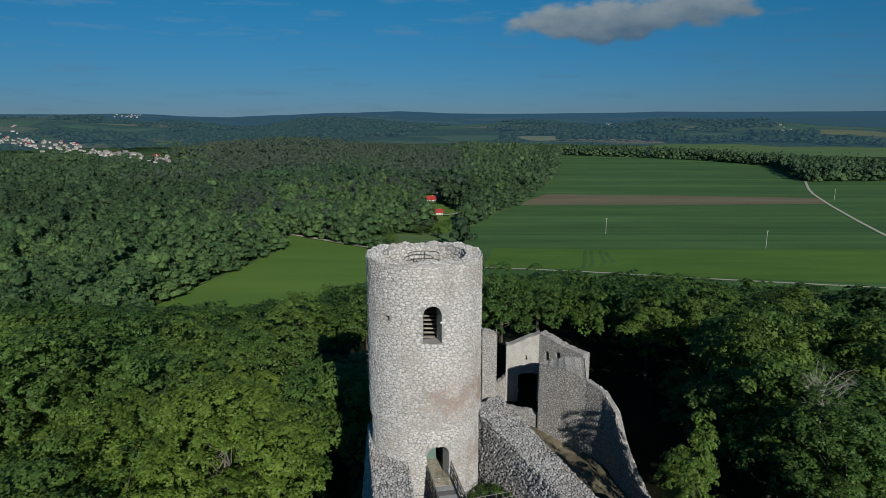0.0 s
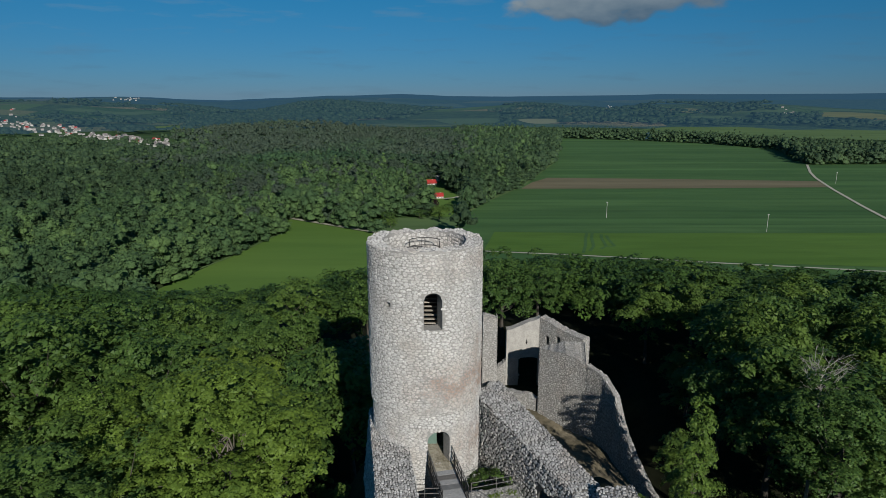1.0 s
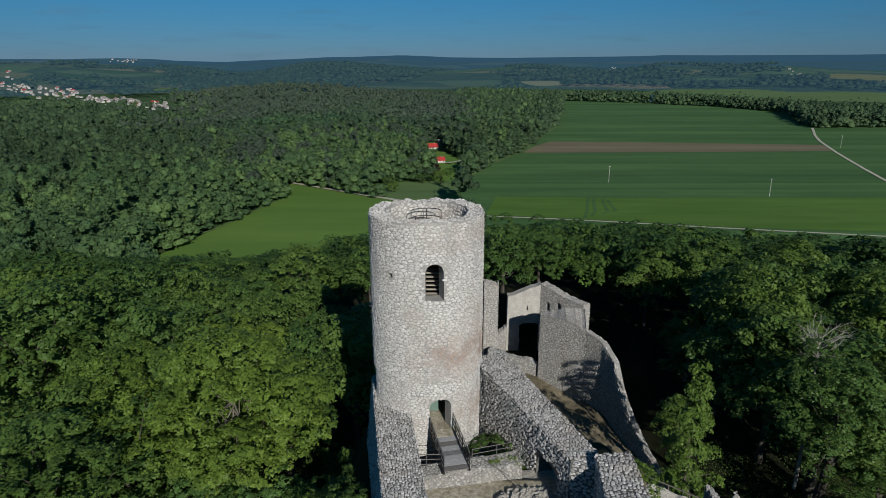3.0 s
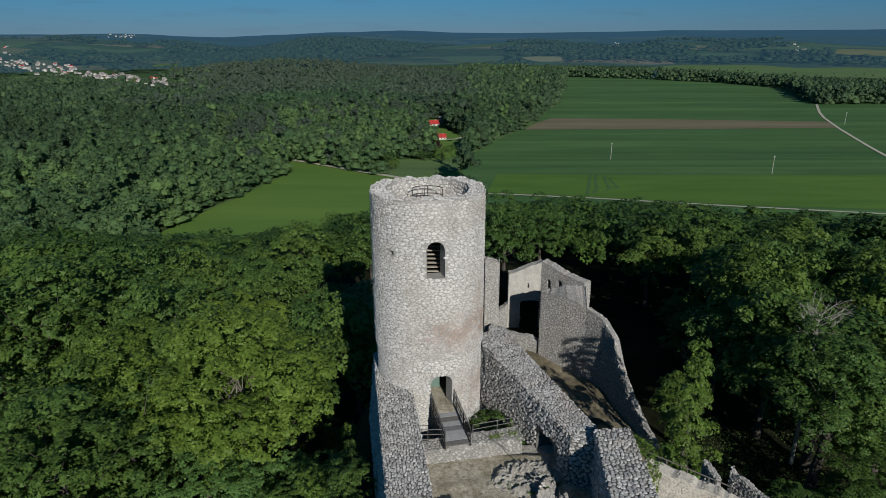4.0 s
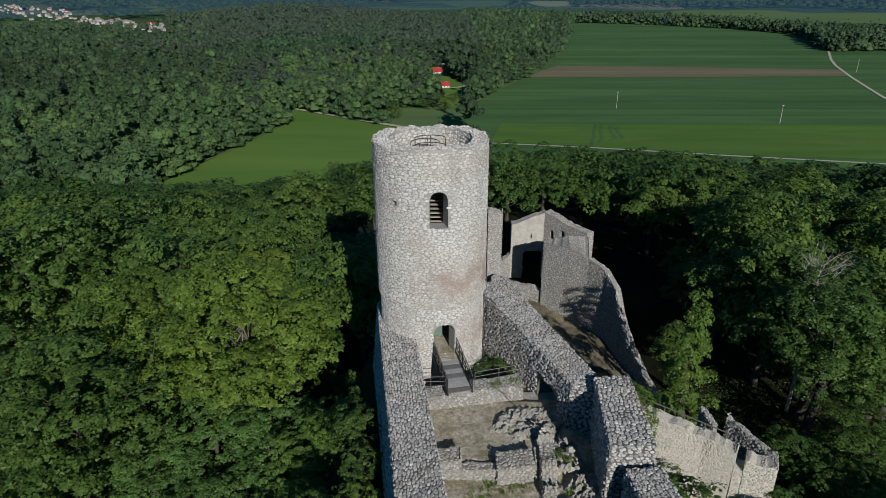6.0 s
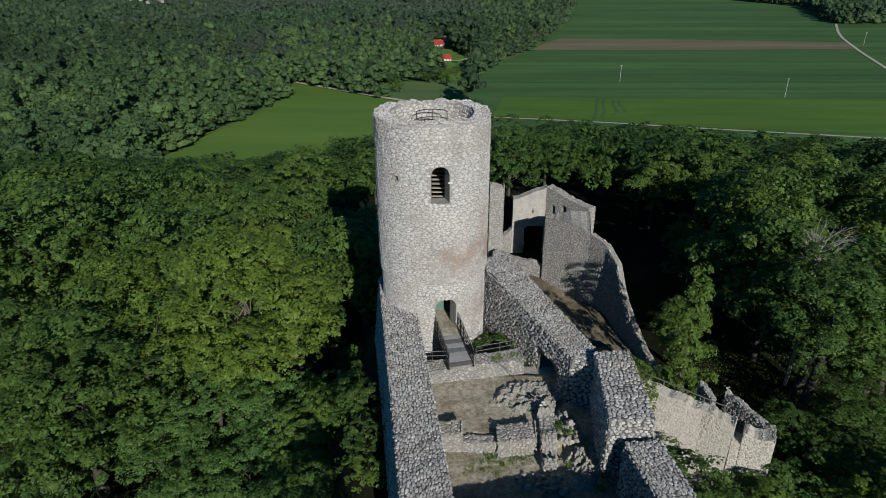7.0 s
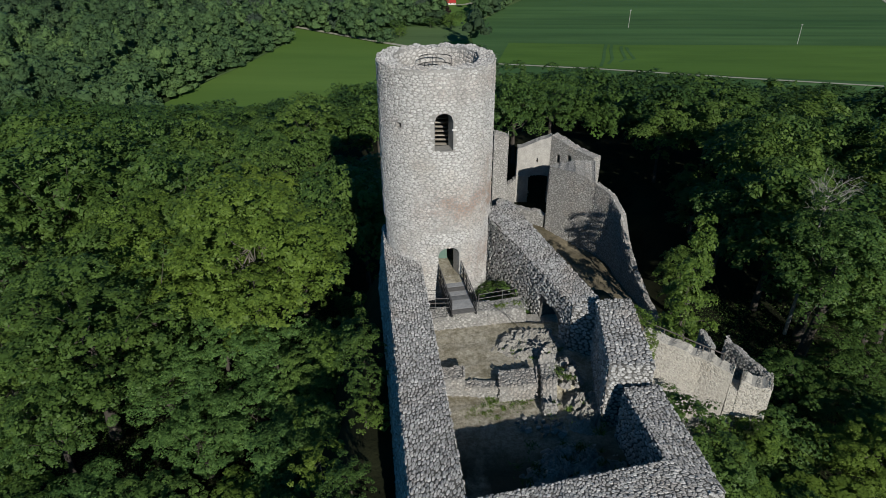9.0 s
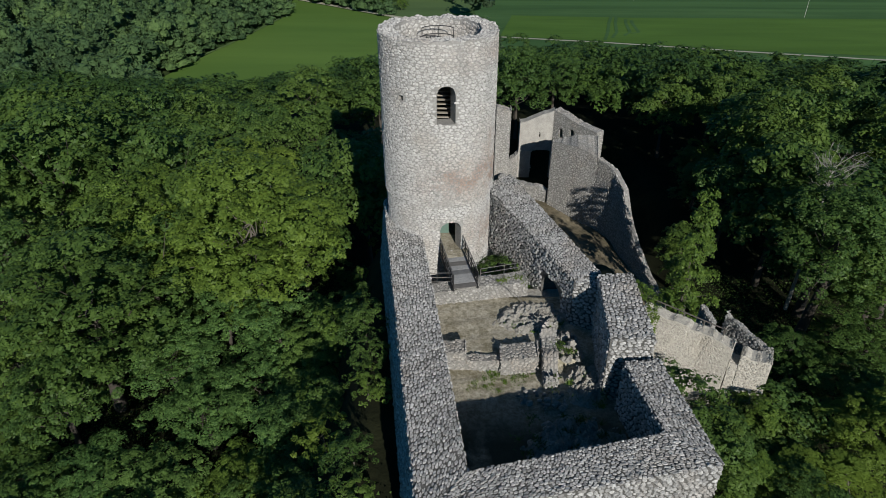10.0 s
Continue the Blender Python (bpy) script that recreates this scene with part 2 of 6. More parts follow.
PALEBARK = plain_mat("grey_maple_bark", (0.08, 0.073, 0.06), (0.17, 0.157, 0.132), 1.2, 0.95, 0.6, 0.03)
DEADWOOD = plain_mat("bleached_dead_wood", (0.22, 0.21, 0.19), (0.34, 0.325, 0.30), 1.2, 0.9, 0.4, 0.02)
LEAF = leaf_mat("broad_leaves", (0.034, 0.079, 0.022), (0.102, 0.180, 0.040), (0.125, 0.197, 0.036))
LEAF_MID = leaf_mat("lush_green_leaves", (0.038, 0.094, 0.028), (0.148, 0.264, 0.070), (0.168, 0.262, 0.056))
LEAF_BRIGHT = leaf_mat("young_maple_leaves", (0.044, 0.092, 0.018), (0.156, 0.246, 0.044), (0.180, 0.258, 0.038))
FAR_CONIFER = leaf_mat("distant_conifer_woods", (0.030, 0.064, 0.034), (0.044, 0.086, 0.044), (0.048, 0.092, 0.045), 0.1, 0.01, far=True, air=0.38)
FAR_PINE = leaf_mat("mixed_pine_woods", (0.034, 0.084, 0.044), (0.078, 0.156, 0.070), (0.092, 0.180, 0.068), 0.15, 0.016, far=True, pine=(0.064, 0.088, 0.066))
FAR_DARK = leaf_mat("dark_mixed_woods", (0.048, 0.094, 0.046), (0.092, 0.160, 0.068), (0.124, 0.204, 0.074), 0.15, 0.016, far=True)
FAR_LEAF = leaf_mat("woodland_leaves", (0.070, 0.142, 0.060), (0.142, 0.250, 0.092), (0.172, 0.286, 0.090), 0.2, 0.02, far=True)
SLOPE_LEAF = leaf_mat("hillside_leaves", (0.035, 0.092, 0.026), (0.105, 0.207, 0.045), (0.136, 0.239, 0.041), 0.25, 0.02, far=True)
COPPER = leaf_mat("copper_beech_leaves", (0.020, 0.012, 0.012), (0.045, 0.022, 0.024), (0.05, 0.03, 0.03))


def ground_mat():
    """Forest floor and far country: litter close by, darkened for tree shade; woods, meadows and ploughland far off."""
    m = Nodes("open_country")
    p = m.pos.outputs["Position"]
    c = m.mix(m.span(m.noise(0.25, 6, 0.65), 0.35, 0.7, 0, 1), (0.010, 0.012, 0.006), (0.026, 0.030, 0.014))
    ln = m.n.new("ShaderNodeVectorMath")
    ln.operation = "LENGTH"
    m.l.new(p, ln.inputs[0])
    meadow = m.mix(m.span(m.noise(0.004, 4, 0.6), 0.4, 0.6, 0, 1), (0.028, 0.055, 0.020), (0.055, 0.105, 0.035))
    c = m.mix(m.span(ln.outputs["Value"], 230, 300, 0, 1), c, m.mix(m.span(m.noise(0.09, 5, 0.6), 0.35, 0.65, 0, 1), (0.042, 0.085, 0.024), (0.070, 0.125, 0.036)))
    c = m.mix(m.span(ln.outputs["Value"], 900, 1050, 0, 1), c, meadow)
    m.bump(m.noise(0.5, 6, 0.7), 0.6, 0.3)
    return m.done(c, 0.97, spec=0.1)


def crop_mat(name, a, b, lines=0.1, patchy=0.5, air=0.0):
    """A growing crop with sprayer tramlines and uneven growth."""
    m = Nodes(name)
    c = m.mix(m.span(m.noise(0.012, 5, 0.6, stretch=(0.35, 2.0, 1.0)), 0.3, 0.7, 0, 1), a, b)
    c = m.mix(m.span(m.noise(0.08, 5, 0.7, stretch=(0.25, 1.6, 1.0)), 0.42, 0.75, 0, patchy), c, tuple(x * 0.72 for x in a))
    c = m.mix(m.span(m.noise(0.03, 5, 0.65, stretch=(0.22, 1.3, 1.0)), 0.50, 0.70, 0, patchy), c, tuple(x * 1.35 for x in b))
    c = m.mix(m.span(m.noise(0.09, 3, 0.6, stretch=(0.03, 1.6, 1.0)), 0.52, 0.62, 0, lines), c, tuple(x * 0.62 for x in a))
    c = m.mix(m.span(m.noise(0.03, 2, 0.5, stretch=(0.03, 1.5, 1.0)), 0.56, 0.62, 0, lines), c, tuple(x * 1.45 for x in b))
    m.bump(m.noise(1.2, 5, 0.7), 0.5, 0.15)
    m.done(c, 0.9, spec=0.15)
    # far fields get painted haze too
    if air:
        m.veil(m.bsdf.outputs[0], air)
    return m.mat


def hill_mat(name, air, field_share):
    """Distant country: woods and a patchwork of fields, with blue haze mixed into their colour."""
    m = Nodes(name)
    wood = m.mix(m.span(m.noise(0.035, 5, 0.7), 0.35, 0.65, 0, 1), (0.032, 0.064, 0.030), (0.080, 0.132, 0.054))
    cell = m.n.new("ShaderNodeTexVoronoi")
    cell.inputs["Scale"].default_value = 1.0
    mp = m.n.new("ShaderNodeMapping")
    mp.inputs["Scale"].default_value, mp.inputs["Rotation"].default_value = (0.0036, 0.0062, 0.0), (0, 0, 0.2)
    m.l.new(m.pos.outputs["Position"], mp.inputs[0])
    m.l.new(mp.outputs[0], cell.inputs["Vector"])
    rgb = m.n.new("ShaderNodeSeparateColor")
    m.l.new(cell.outputs["Color"], rgb.inputs[0])
    crop = m.ramp(rgb.outputs[1], (0.0, (0.05, 0.10, 0.03)), (0.45, (0.09, 0.15, 0.045)), (0.75, (0.15, 0.17, 0.07)), (0.95, (0.24, 0.21, 0.11)))
    big = m.noise(0.0013, 3, 0.5)
    k = m.n.new("ShaderNodeMath")
    k.operation = "MULTIPLY"
    m.l.new(m.span(rgb.outputs[0], 1 - field_share, 1.02 - field_share, 0, 1), k.inputs[0])
    m.l.new(m.span(big, 0.40, 0.46, 0, 1), k.inputs[1])
    c = m.mix(k.outputs[0], wood, crop)
    m.bump(m.noise(0.06, 5, 0.7), 1.0, 9.0)
    m.done(c, 0.97, spec=0.05)
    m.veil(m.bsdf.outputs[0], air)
    return m.mat


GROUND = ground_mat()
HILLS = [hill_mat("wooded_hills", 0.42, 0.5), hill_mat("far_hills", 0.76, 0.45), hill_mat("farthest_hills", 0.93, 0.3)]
CROP = crop_mat("green_wheat", (0.041, 0.102, 0.033), (0.071, 0.146, 0.047), 0.30)
CROP_LIGHT = crop_mat("light_green_barley", (0.062, 0.134, 0.022), (0.084, 0.164, 0.030))
CROP_LEFT = crop_mat("valley_meadow", (0.080, 0.160, 0.030), (0.108, 0.192, 0.038), 0.0, 0.22)
SOIL = crop_mat("bare_brown_soil", (0.128, 0.118, 0.070), (0.170, 0.150, 0.094))
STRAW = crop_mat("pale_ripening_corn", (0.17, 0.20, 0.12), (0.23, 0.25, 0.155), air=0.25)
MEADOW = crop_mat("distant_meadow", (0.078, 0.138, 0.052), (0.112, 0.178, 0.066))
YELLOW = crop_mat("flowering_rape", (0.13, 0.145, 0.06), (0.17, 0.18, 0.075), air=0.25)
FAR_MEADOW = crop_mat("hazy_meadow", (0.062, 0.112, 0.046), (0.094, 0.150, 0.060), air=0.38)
ROAD = plain_mat("pale_gravel_road", (0.33, 0.33, 0.26), (0.44, 0.44, 0.35), 0.3, 0.95, 0.3, 0.03)
WALLWHITE = plain_mat("whitewashed_wall", (0.50, 0.49, 0.46), (0.62, 0.61, 0.58), 0.5, 0.9, 0.2, 0.01)
ROOFRED = plain_mat("red_sheet_roof", (0.30, 0.028, 0.026), (0.42, 0.045, 0.04), 0.6, 0.6, 0.2, 0.01)
ROOFGREY = plain_mat("grey_sheet_roof", (0.16, 0.15, 0.15), (0.26, 0.24, 0.23), 0.6, 0.7, 0.2, 0.01)
CONCRETE = plain_mat("pale_concrete", (0.38, 0.375, 0.36), (0.50, 0.49, 0.47), 0.8, 0.9, 0.2, 0.01)
GLASSGREEN = plain_mat("green_painted_board", (0.10, 0.17, 0.14), (0.14, 0.21, 0.18), 1.0, 0.6, 0.1, 0.01)


# ---------------------------------------------------------------- mesh helpers
def mesh_of(name, co, faces, material, smooth=False):
    """A mesh from vertices and a list of equal-sided face arrays."""
    me = bpy.data.meshes.new(name)
    co = np.asarray(co, dtype=np.float32).reshape(-1, 3)
    faces = [np.asarray(f, dtype=np.int32) for f in faces if len(f)]
    loops = np.concatenate([f.ravel() for f in faces])
    sizes = np.concatenate([np.full(len(f), f.shape[1], dtype=np.int32) for f in faces])
    starts = np.concatenate([[0], np.cumsum(sizes)[:-1]]).astype(np.int32)
    me.vertices.add(len(co))
    me.vertices.foreach_set("co", co.ravel())
    me.loops.add(len(loops))
    me.loops.foreach_set("vertex_index", loops)
    me.polygons.add(len(sizes))
    me.polygons.foreach_set("loop_start", starts)
    me.polygons.foreach_set("use_smooth", np.full(len(sizes), smooth))
    me.update(calc_edges=True)
    me.validate()
    me.materials.append(material)
    return me


def tint(me, values):
    """One tone for each tree of a wood, face by face."""
    a = me.attributes.new("tree_tint", "FLOAT", "FACE")
    a.data.foreach_set("value", np.asarray(values, dtype=np.float32))
    return me


def piece(name, me, parent=None, label="", kind=""):
    ob = new(name, me)
    ob.parent = parent
    return tagged(ob, label=label, kind=kind)


def thing(name, label, category, at=(0, 0, 0), group="", kind=""):
    ob = new(name)
    ob.location = at
    ob.empty_display_size = 0.3
    return tagged(ob, label=label, category=category, group=group, kind=kind)


class Soup:
    """Collects quads and tubes for one mesh."""
    def __init__(self):
        self.v, self.q, self.t = [], [], []

    def quad(self, a, b, c, d):
        i = len(self.v)
        self.v += [tuple(a), tuple(b), tuple(c), tuple(d)]
        self.q.append((i, i + 1, i + 2, i + 3))

    def box(self, lo, hi, m=None, bevel=0.0):
        bm = bmesh.new()
        bmesh.ops.create_cube(bm, size=1.0)
        for v in bm.verts:
            v.co = Vector([lo[k] + (v.co[k] + 0.5) * (hi[k] - lo[k]) for k in range(3)])
        if bevel:
            bmesh.ops.bevel(bm, geom=bm.edges[:], offset=bevel, segments=1, affect="EDGES")
        bmesh.ops.triangulate(bm, faces=[f for f in bm.faces if len(f.verts) > 4])
        i = len(self.v)
        bm.verts.index_update()
        self.v += [tuple(m @ v.co if m else v.co) for v in bm.verts]
        for f in bm.faces:
            k = tuple(i + v.index for v in f.verts)
            (self.q if len(k) == 4 else self.t).append(k)
        bm.free()
        return self

    def tube(self, pts, radii, sides=6, cap=True):
        pts = [Vector(p) for p in pts]
        if isinstance(radii, (int, float)):
            radii = [radii] * len(pts)
        i0 = len(self.v)
        for k, p in enumerate(pts):
            d = (pts[min(k + 1, len(pts) - 1)] - pts[max(k - 1, 0)]).normalized()
            ref = Vector((0, 0, 1)) if abs(d.z) < 0.9 else Vector((1, 0, 0))
            s = d.cross(ref).normalized()
            u = s.cross(d)
            for j in range(sides):
                a = 2 * math.pi * j / sides
                self.v.append(tuple(p + (s * math.cos(a) + u * math.sin(a)) * radii[k]))
        for k in range(len(pts) - 1):
            for j in range(sides):
                a, b = i0 + k * sides + j, i0 + k * sides + (j + 1) % sides
                self.q.append((a, b, b + sides, a + sides))
        if cap:
            for base in (i0, i0 + (len(pts) - 1) * sides):
                for j in range(1, sides - 1):
                    self.t.append((base, base + j, base + j + 1))
        return self

    def mesh(self, name, material, smooth=False):
        return mesh_of(name, self.v, [np.array(self.q).reshape(-1, 4), np.array(self.t).reshape(-1, 3)], material, smooth)


def inside(poly, x, y):
    """Which of the points lie in the polygon."""
    x, y = np.asarray(x, float), np.asarray(y, float)
    hit = np.zeros(x.shape, bool)
    for (x0, y0), (x1, y1) in zip(poly, poly[1:] + poly[:1]):
        if y0 == y1:
            continue
        cross = (y0 > y) != (y1 > y)
        hit ^= cross & (x < (x1 - x0) * (y - y0) / (y1 - y0) + x0)
    return hit


def step(x, a, b):
    t = np.clip((np.asarray(x, float) - a) / (b - a), 0, 1)
    return t * t * (3 - 2 * t)


def waves(x, y, seed, size):
    """Cheap smooth uneven ground: a few crossing waves."""
    r = np.random.RandomState(seed)
    s = 0
    for k in range(6):
        a, f, ph = r.uniform(0, 6.28), (0.6 + 0.5 * k) / size, r.uniform(0, 6.28)
        s = s + np.sin((x * math.cos(a) + y * math.sin(a)) * f * 6.28 + ph) / (1 + 0.5 * k)
    return s / 3


# ---------------------------------------------------------------- land
FLAT = 30.0


RIDGE_AZ = np.arange(-36, 36.1, 2.0)
NEAR_EL = (-0.41, -0.41, -0.33, -0.32, -0.41, -0.51, -0.62, -0.80, -1.04, -1.30, -1.34, -0.97, -0.65, -0.45, -0.57, -0.74, -0.93, -1.10, -1.09, -0.97, -0.85, -0.76, -0.81, -0.94, -1.12, -1.21, -0.97, -0.61, -0.63, -0.79, -0.83, -0.64, -0.65, -0.81, -0.91, -1.01, -1.01)
MID_EL = (-0.15, -0.15, -0.10, -0.10, -0.10, -0.05, -0.15, -0.33, -0.45, -0.43, -0.35, -0.24, -0.16, -0.10, -0.07, -0.09, -0.14, -0.20, -0.27, -0.32, -0.36, -0.39, -0.35, -0.31, -0.31, -0.33, -0.31, -0.25, -0.20, -0.22, -0.24, -0.27, -0.31, -0.27, -0.24, -0.21, -0.21)
CREST_EL = (-0.07, -0.07, -0.07, -0.08, -0.04, -0.02, -0.08, -0.21, -0.28, -0.32, -0.22, -0.15, -0.08, 0.03, 0.06, 0.12, 0.19, 0.12, 0.02, -0.02, -0.03, -0.03, -0.00, 0.03, 0.05, 0.07, 0.10, 0.16, 0.15, 0.13, 0.13, 0.14, 0.16, 0.17, 0.18, 0.19, 0.19)


def land(x, y):
    """Height of the ground: fields, the castle hill and its rock, far hills."""
    x, y = np.asarray(x, float), np.asarray(y, float)
    r = np.hypot(x, y)
    hill = 27 * (1 - step(np.hypot((x - 8) / 1.15, (y - 55) / 1.0), 55, 165))
    rock = 16 * (1 - step(np.maximum(np.abs(x - 3) - 8, np.abs(y - 31) - 15), 0, 9))
    z = FLAT + hill + rock
    z = z + 0.8 * waves(x, y, 3, 40) * (1 - step(r, 120, 200))
    # wooded rise west of the valley meadow
    z = z + 16 * step(-x - 0.55 * y, 40, 330) * step(r, 240, 520) * (1 - step(r, 900, 1300))
    az = np.degrees(np.arctan2(x, y))
    z = z + 16 * np.exp(-((x + 265) / 140) ** 2 - ((y - 1120) / 170) ** 2)
    # the lower ward is cut into the hill
    cut = 1 - step(np.maximum(np.abs(x - 15) - 9.5, np.abs(y - 73) - 26), 0, 5)
    z = z * (1 - cut) + np.minimum(z, 54.3) * cut
    # one ridge behind the other, out to the horizon
    near, mid_r, crest = (100 + d * np.tan(np.radians(np.interp(az, RIDGE_AZ, el))) for d, el in ((2700, NEAR_EL), (3800, MID_EL), (4700, CREST_EL)))
    vale = FLAT + 5 + 4 * waves(x, y, 8, 900)
    far = vale + (near + 4 * waves(x, y, 15, 420) - vale) * step(r, 1950, 2700)
    far = far + (np.minimum(near, mid_r) - 16 - far) * step(r, 2700, 3100)
    far = far + (mid_r + 4 * waves(x, y, 16, 520) - far) * step(r, 3100, 3800)
    far = far + (np.minimum(mid_r, crest) - 14 - far) * step(r, 3800, 4150)
    far = far + (crest + 3 * waves(x, y, 17, 600) - far) * step(r, 4150, 4700)
    k = step(r, 1300, 1900)
    return z * (1 - k) + far * k


def build_ground():
    """The ground sheet, and beyond it three rings of hills."""
    ang = np.concatenate([np.radians(np.arange(-44, 44.01, 0.4)), np.radians(np.arange(48, 316, 6.0))])
    n = len(ang)
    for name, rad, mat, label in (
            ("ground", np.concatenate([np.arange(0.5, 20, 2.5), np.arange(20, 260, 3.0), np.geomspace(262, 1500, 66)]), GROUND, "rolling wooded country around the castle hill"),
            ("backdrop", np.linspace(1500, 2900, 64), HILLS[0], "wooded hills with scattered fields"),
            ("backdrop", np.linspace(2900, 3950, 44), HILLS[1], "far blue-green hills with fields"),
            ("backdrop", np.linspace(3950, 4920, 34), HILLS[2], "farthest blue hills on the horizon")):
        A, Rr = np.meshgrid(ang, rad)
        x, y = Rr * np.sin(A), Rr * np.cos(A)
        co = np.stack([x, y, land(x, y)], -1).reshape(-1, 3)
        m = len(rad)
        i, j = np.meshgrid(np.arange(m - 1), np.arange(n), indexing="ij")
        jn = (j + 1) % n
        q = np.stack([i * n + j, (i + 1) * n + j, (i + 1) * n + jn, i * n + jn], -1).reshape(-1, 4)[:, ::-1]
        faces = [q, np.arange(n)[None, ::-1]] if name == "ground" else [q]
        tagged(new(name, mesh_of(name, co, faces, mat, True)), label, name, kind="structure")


build_ground()

OPEN_MAIN = [(18, 150), (7, 374), (30, 438), (61, 509), (115, 686), (200, 1114), (295, 1070), (398, 979), (447, 873),
             (380, 674), (560, 690), (900, 700), (900, 150)]
OPEN_LEFT = [(-37, 331), (-91, 372), (-85, 334), (-97, 278), (-112, 205), (-60, 170), (-20, 200), (12, 260), (7, 340)]
OPEN_HOUSE = [(-17, 470), (-14, 440), (-10, 400), (-6, 372), (8, 374), (16, 410), (24, 432), (11, 470), (1, 500), (-1, 560), (-17, 560), (-17, 505)]

OPEN_VERGE = [(-64, 359), (-58, 366), (-44, 360), (-33, 374), (-16, 376), (-6, 380), (8, 374), (7, 345), (-8, 330), (-26, 324), (-46, 343)]


def patch(name, poly, z, material, label, category="field"):
    """A flat piece of land with a fine outline."""
    bm = bmesh.new()
    f = bm.faces.new([bm.verts.new((x, y, z)) for x, y in poly])
    bmesh.ops.triangulate(bm, faces=[f])
    me = bpy.data.meshes.new(name)
    bm.to_mesh(me)
    bm.free()
    me.materials.append(material)
    return tagged(new(name, me), label, category, kind="structure")


def strip(name, pts, width, z, material, label, category="road"):
    v, q = [], []
    for k, p in enumerate(pts):
        a, b = pts[max(k - 1, 0)], pts[min(k + 1, len(pts) - 1)]
        d = Vector((b[0] - a[0], b[1] - a[1])).normalized()
        v += [(p[0] - d.y * width / 2, p[1] + d.x * width / 2, z), (p[0] + d.y * width / 2, p[1] - d.x * width / 2, z)]
    q = [(2 * k, 2 * k + 1, 2 * k + 3, 2 * k + 2) for k in range(len(pts) - 1)]
    return tagged(new(name, mesh_of(name, v, [q], material)), label, category, kind="structure")


patch("field", OPEN_MAIN, FLAT + 0.10, CROP, "wide dark green wheat field on level ground")
patch("field", [(60, 497), (74, 535), (92, 566), (200, 556), (318, 540), (303, 504), (180, 498)], FLAT + 0.22, SOIL, "strip of bare reddish-brown soil across the wheat")
patch("field", [(19, 292.5), (27, 334), (84, 330), (560, 330), (560, 212), (120, 270), (62.7, 284)], FLAT + 0.22, CROP_LIGHT, "light green barley strip beside the gravel road")
patch("field", OPEN_LEFT, FLAT + 0.10, CROP_LEFT, "smooth green meadow in the valley")
patch("verge", OPEN_VERGE, FLAT + 0.16, MEADOW, "rough grass beside the gravel road", "verge")
patch("field", OPEN_HOUSE, FLAT + 0.12, CROP_LEFT, "mown grass clearing round the red-roofed house")
strip("verge", [(12, 390), (30, 440), (61, 511), (115, 688), (150, 850), (200, 1110)], 5.0, FLAT + 0.3, MEADOW, "pale grass verge between the wheat and the woods", "verge")
strip("road", [(-20, 300), (18.6, 290), (62.7, 281.5), (120, 267.4), (181, 253.7), (320, 220)], 1.7, FLAT + 0.35, ROAD, "narrow pale gravel road along the field edge")
strip("road", [(-130, 400), (-91, 374), (-57.6, 349), (-37, 333.6), (-15, 318), (18.6, 290)], 3.2, FLAT + 0.35, ROAD, "pale gravel road along the forest edge")
strip("path", [(-88, 352), (-85.5, 332), (-92, 299), (-97, 275), (-103, 256), (-107, 238)], 1.3, FLAT + 0.3, MEADOW, "narrow grassy path along the edge of the woods", "path")
strip("road", [(0, 447), (7, 451), (14, 461), (19, 466)], 3.2, FLAT + 0.35, ROAD, "short gravel drive beside the red-roofed house")
strip("track", [(380, 674), (345, 605), (326.6, 564), (300, 493), (274.7, 419), (258.8, 369), (245, 330), (232, 240)], 2.3, FLAT + 0.35, ROAD, "pale farm track between the green fields")
for k, x in enumerate((69, 73, 79, 83)):
    strip("tramline", [(x - 5, 286 + 4 * k), (x - 1, 300), (x + 3 - k, 318), (x + 7 - 2 * k, 333 - 3 * k)], 1.5, FLAT + 0.3, CROP, "dark wheel track through the barley", "track")


# ---------------------------------------------------------------- foliage
def sprays(rng, lobes, radii, count, size, single=False, twig=36):
    """Leaves in small domed clusters over the outside of round lobes."""
    need = count // twig + 1
    k = rng.choice(len(lobes), need * 3, p=radii ** 2 / np.sum(radii ** 2))
    d = rng.normal(size=(need * 3, 3))
    d[:, 2] = np.where(d[:, 2] < -0.35, -d[:, 2], d[:, 2])
    d /= np.linalg.norm(d, axis=1)[:, None]
    p = lobes[k] + d * radii[k][:, None] * rng.uniform(0.80, 1.15, (need * 3, 1)) * np.array([1, 1, 0.85])
    deep = (np.linalg.norm(p[:, None] - lobes[None], axis=-1) < radii[None] * 0.78).any(1)
    order = np.concatenate([np.flatnonzero(~deep), np.flatnonzero(deep)])[:need]
    p, d = p[order], d[order]
    axis = d * 0.55 + rng.normal(size=p.shape) * 0.2 + [0, 0, 0.6]
    axis /= np.linalg.norm(axis, axis=1)[:, None]
    e = rng.normal(size=(need, twig, 3))
    e /= np.linalg.norm(e, axis=-1)[..., None]
    side = (e * axis[:, None]).sum(-1, keepdims=True)
    e = e - axis[:, None] * np.minimum(side + 0.15, 0) * 2
    wide = size * rng.uniform(2.4, 5.4, (need, 1, 1)) * rng.uniform(0.75, 1.1, (need, twig, 1))
    flat = e - axis[:, None] * (e * axis[:, None]).sum(-1, keepdims=True) * 0.35
    leaf = (p[:, None] + flat * wide).reshape(-1, 3)[:count]
    nn = (e * 0.6 + axis[:, None] * 0.6).reshape(-1, 3)[:count]
    return blades(rng, leaf, nn, size * rng.uniform(0.65, 1.45, len(leaf)), 0.4, single, 0.35)


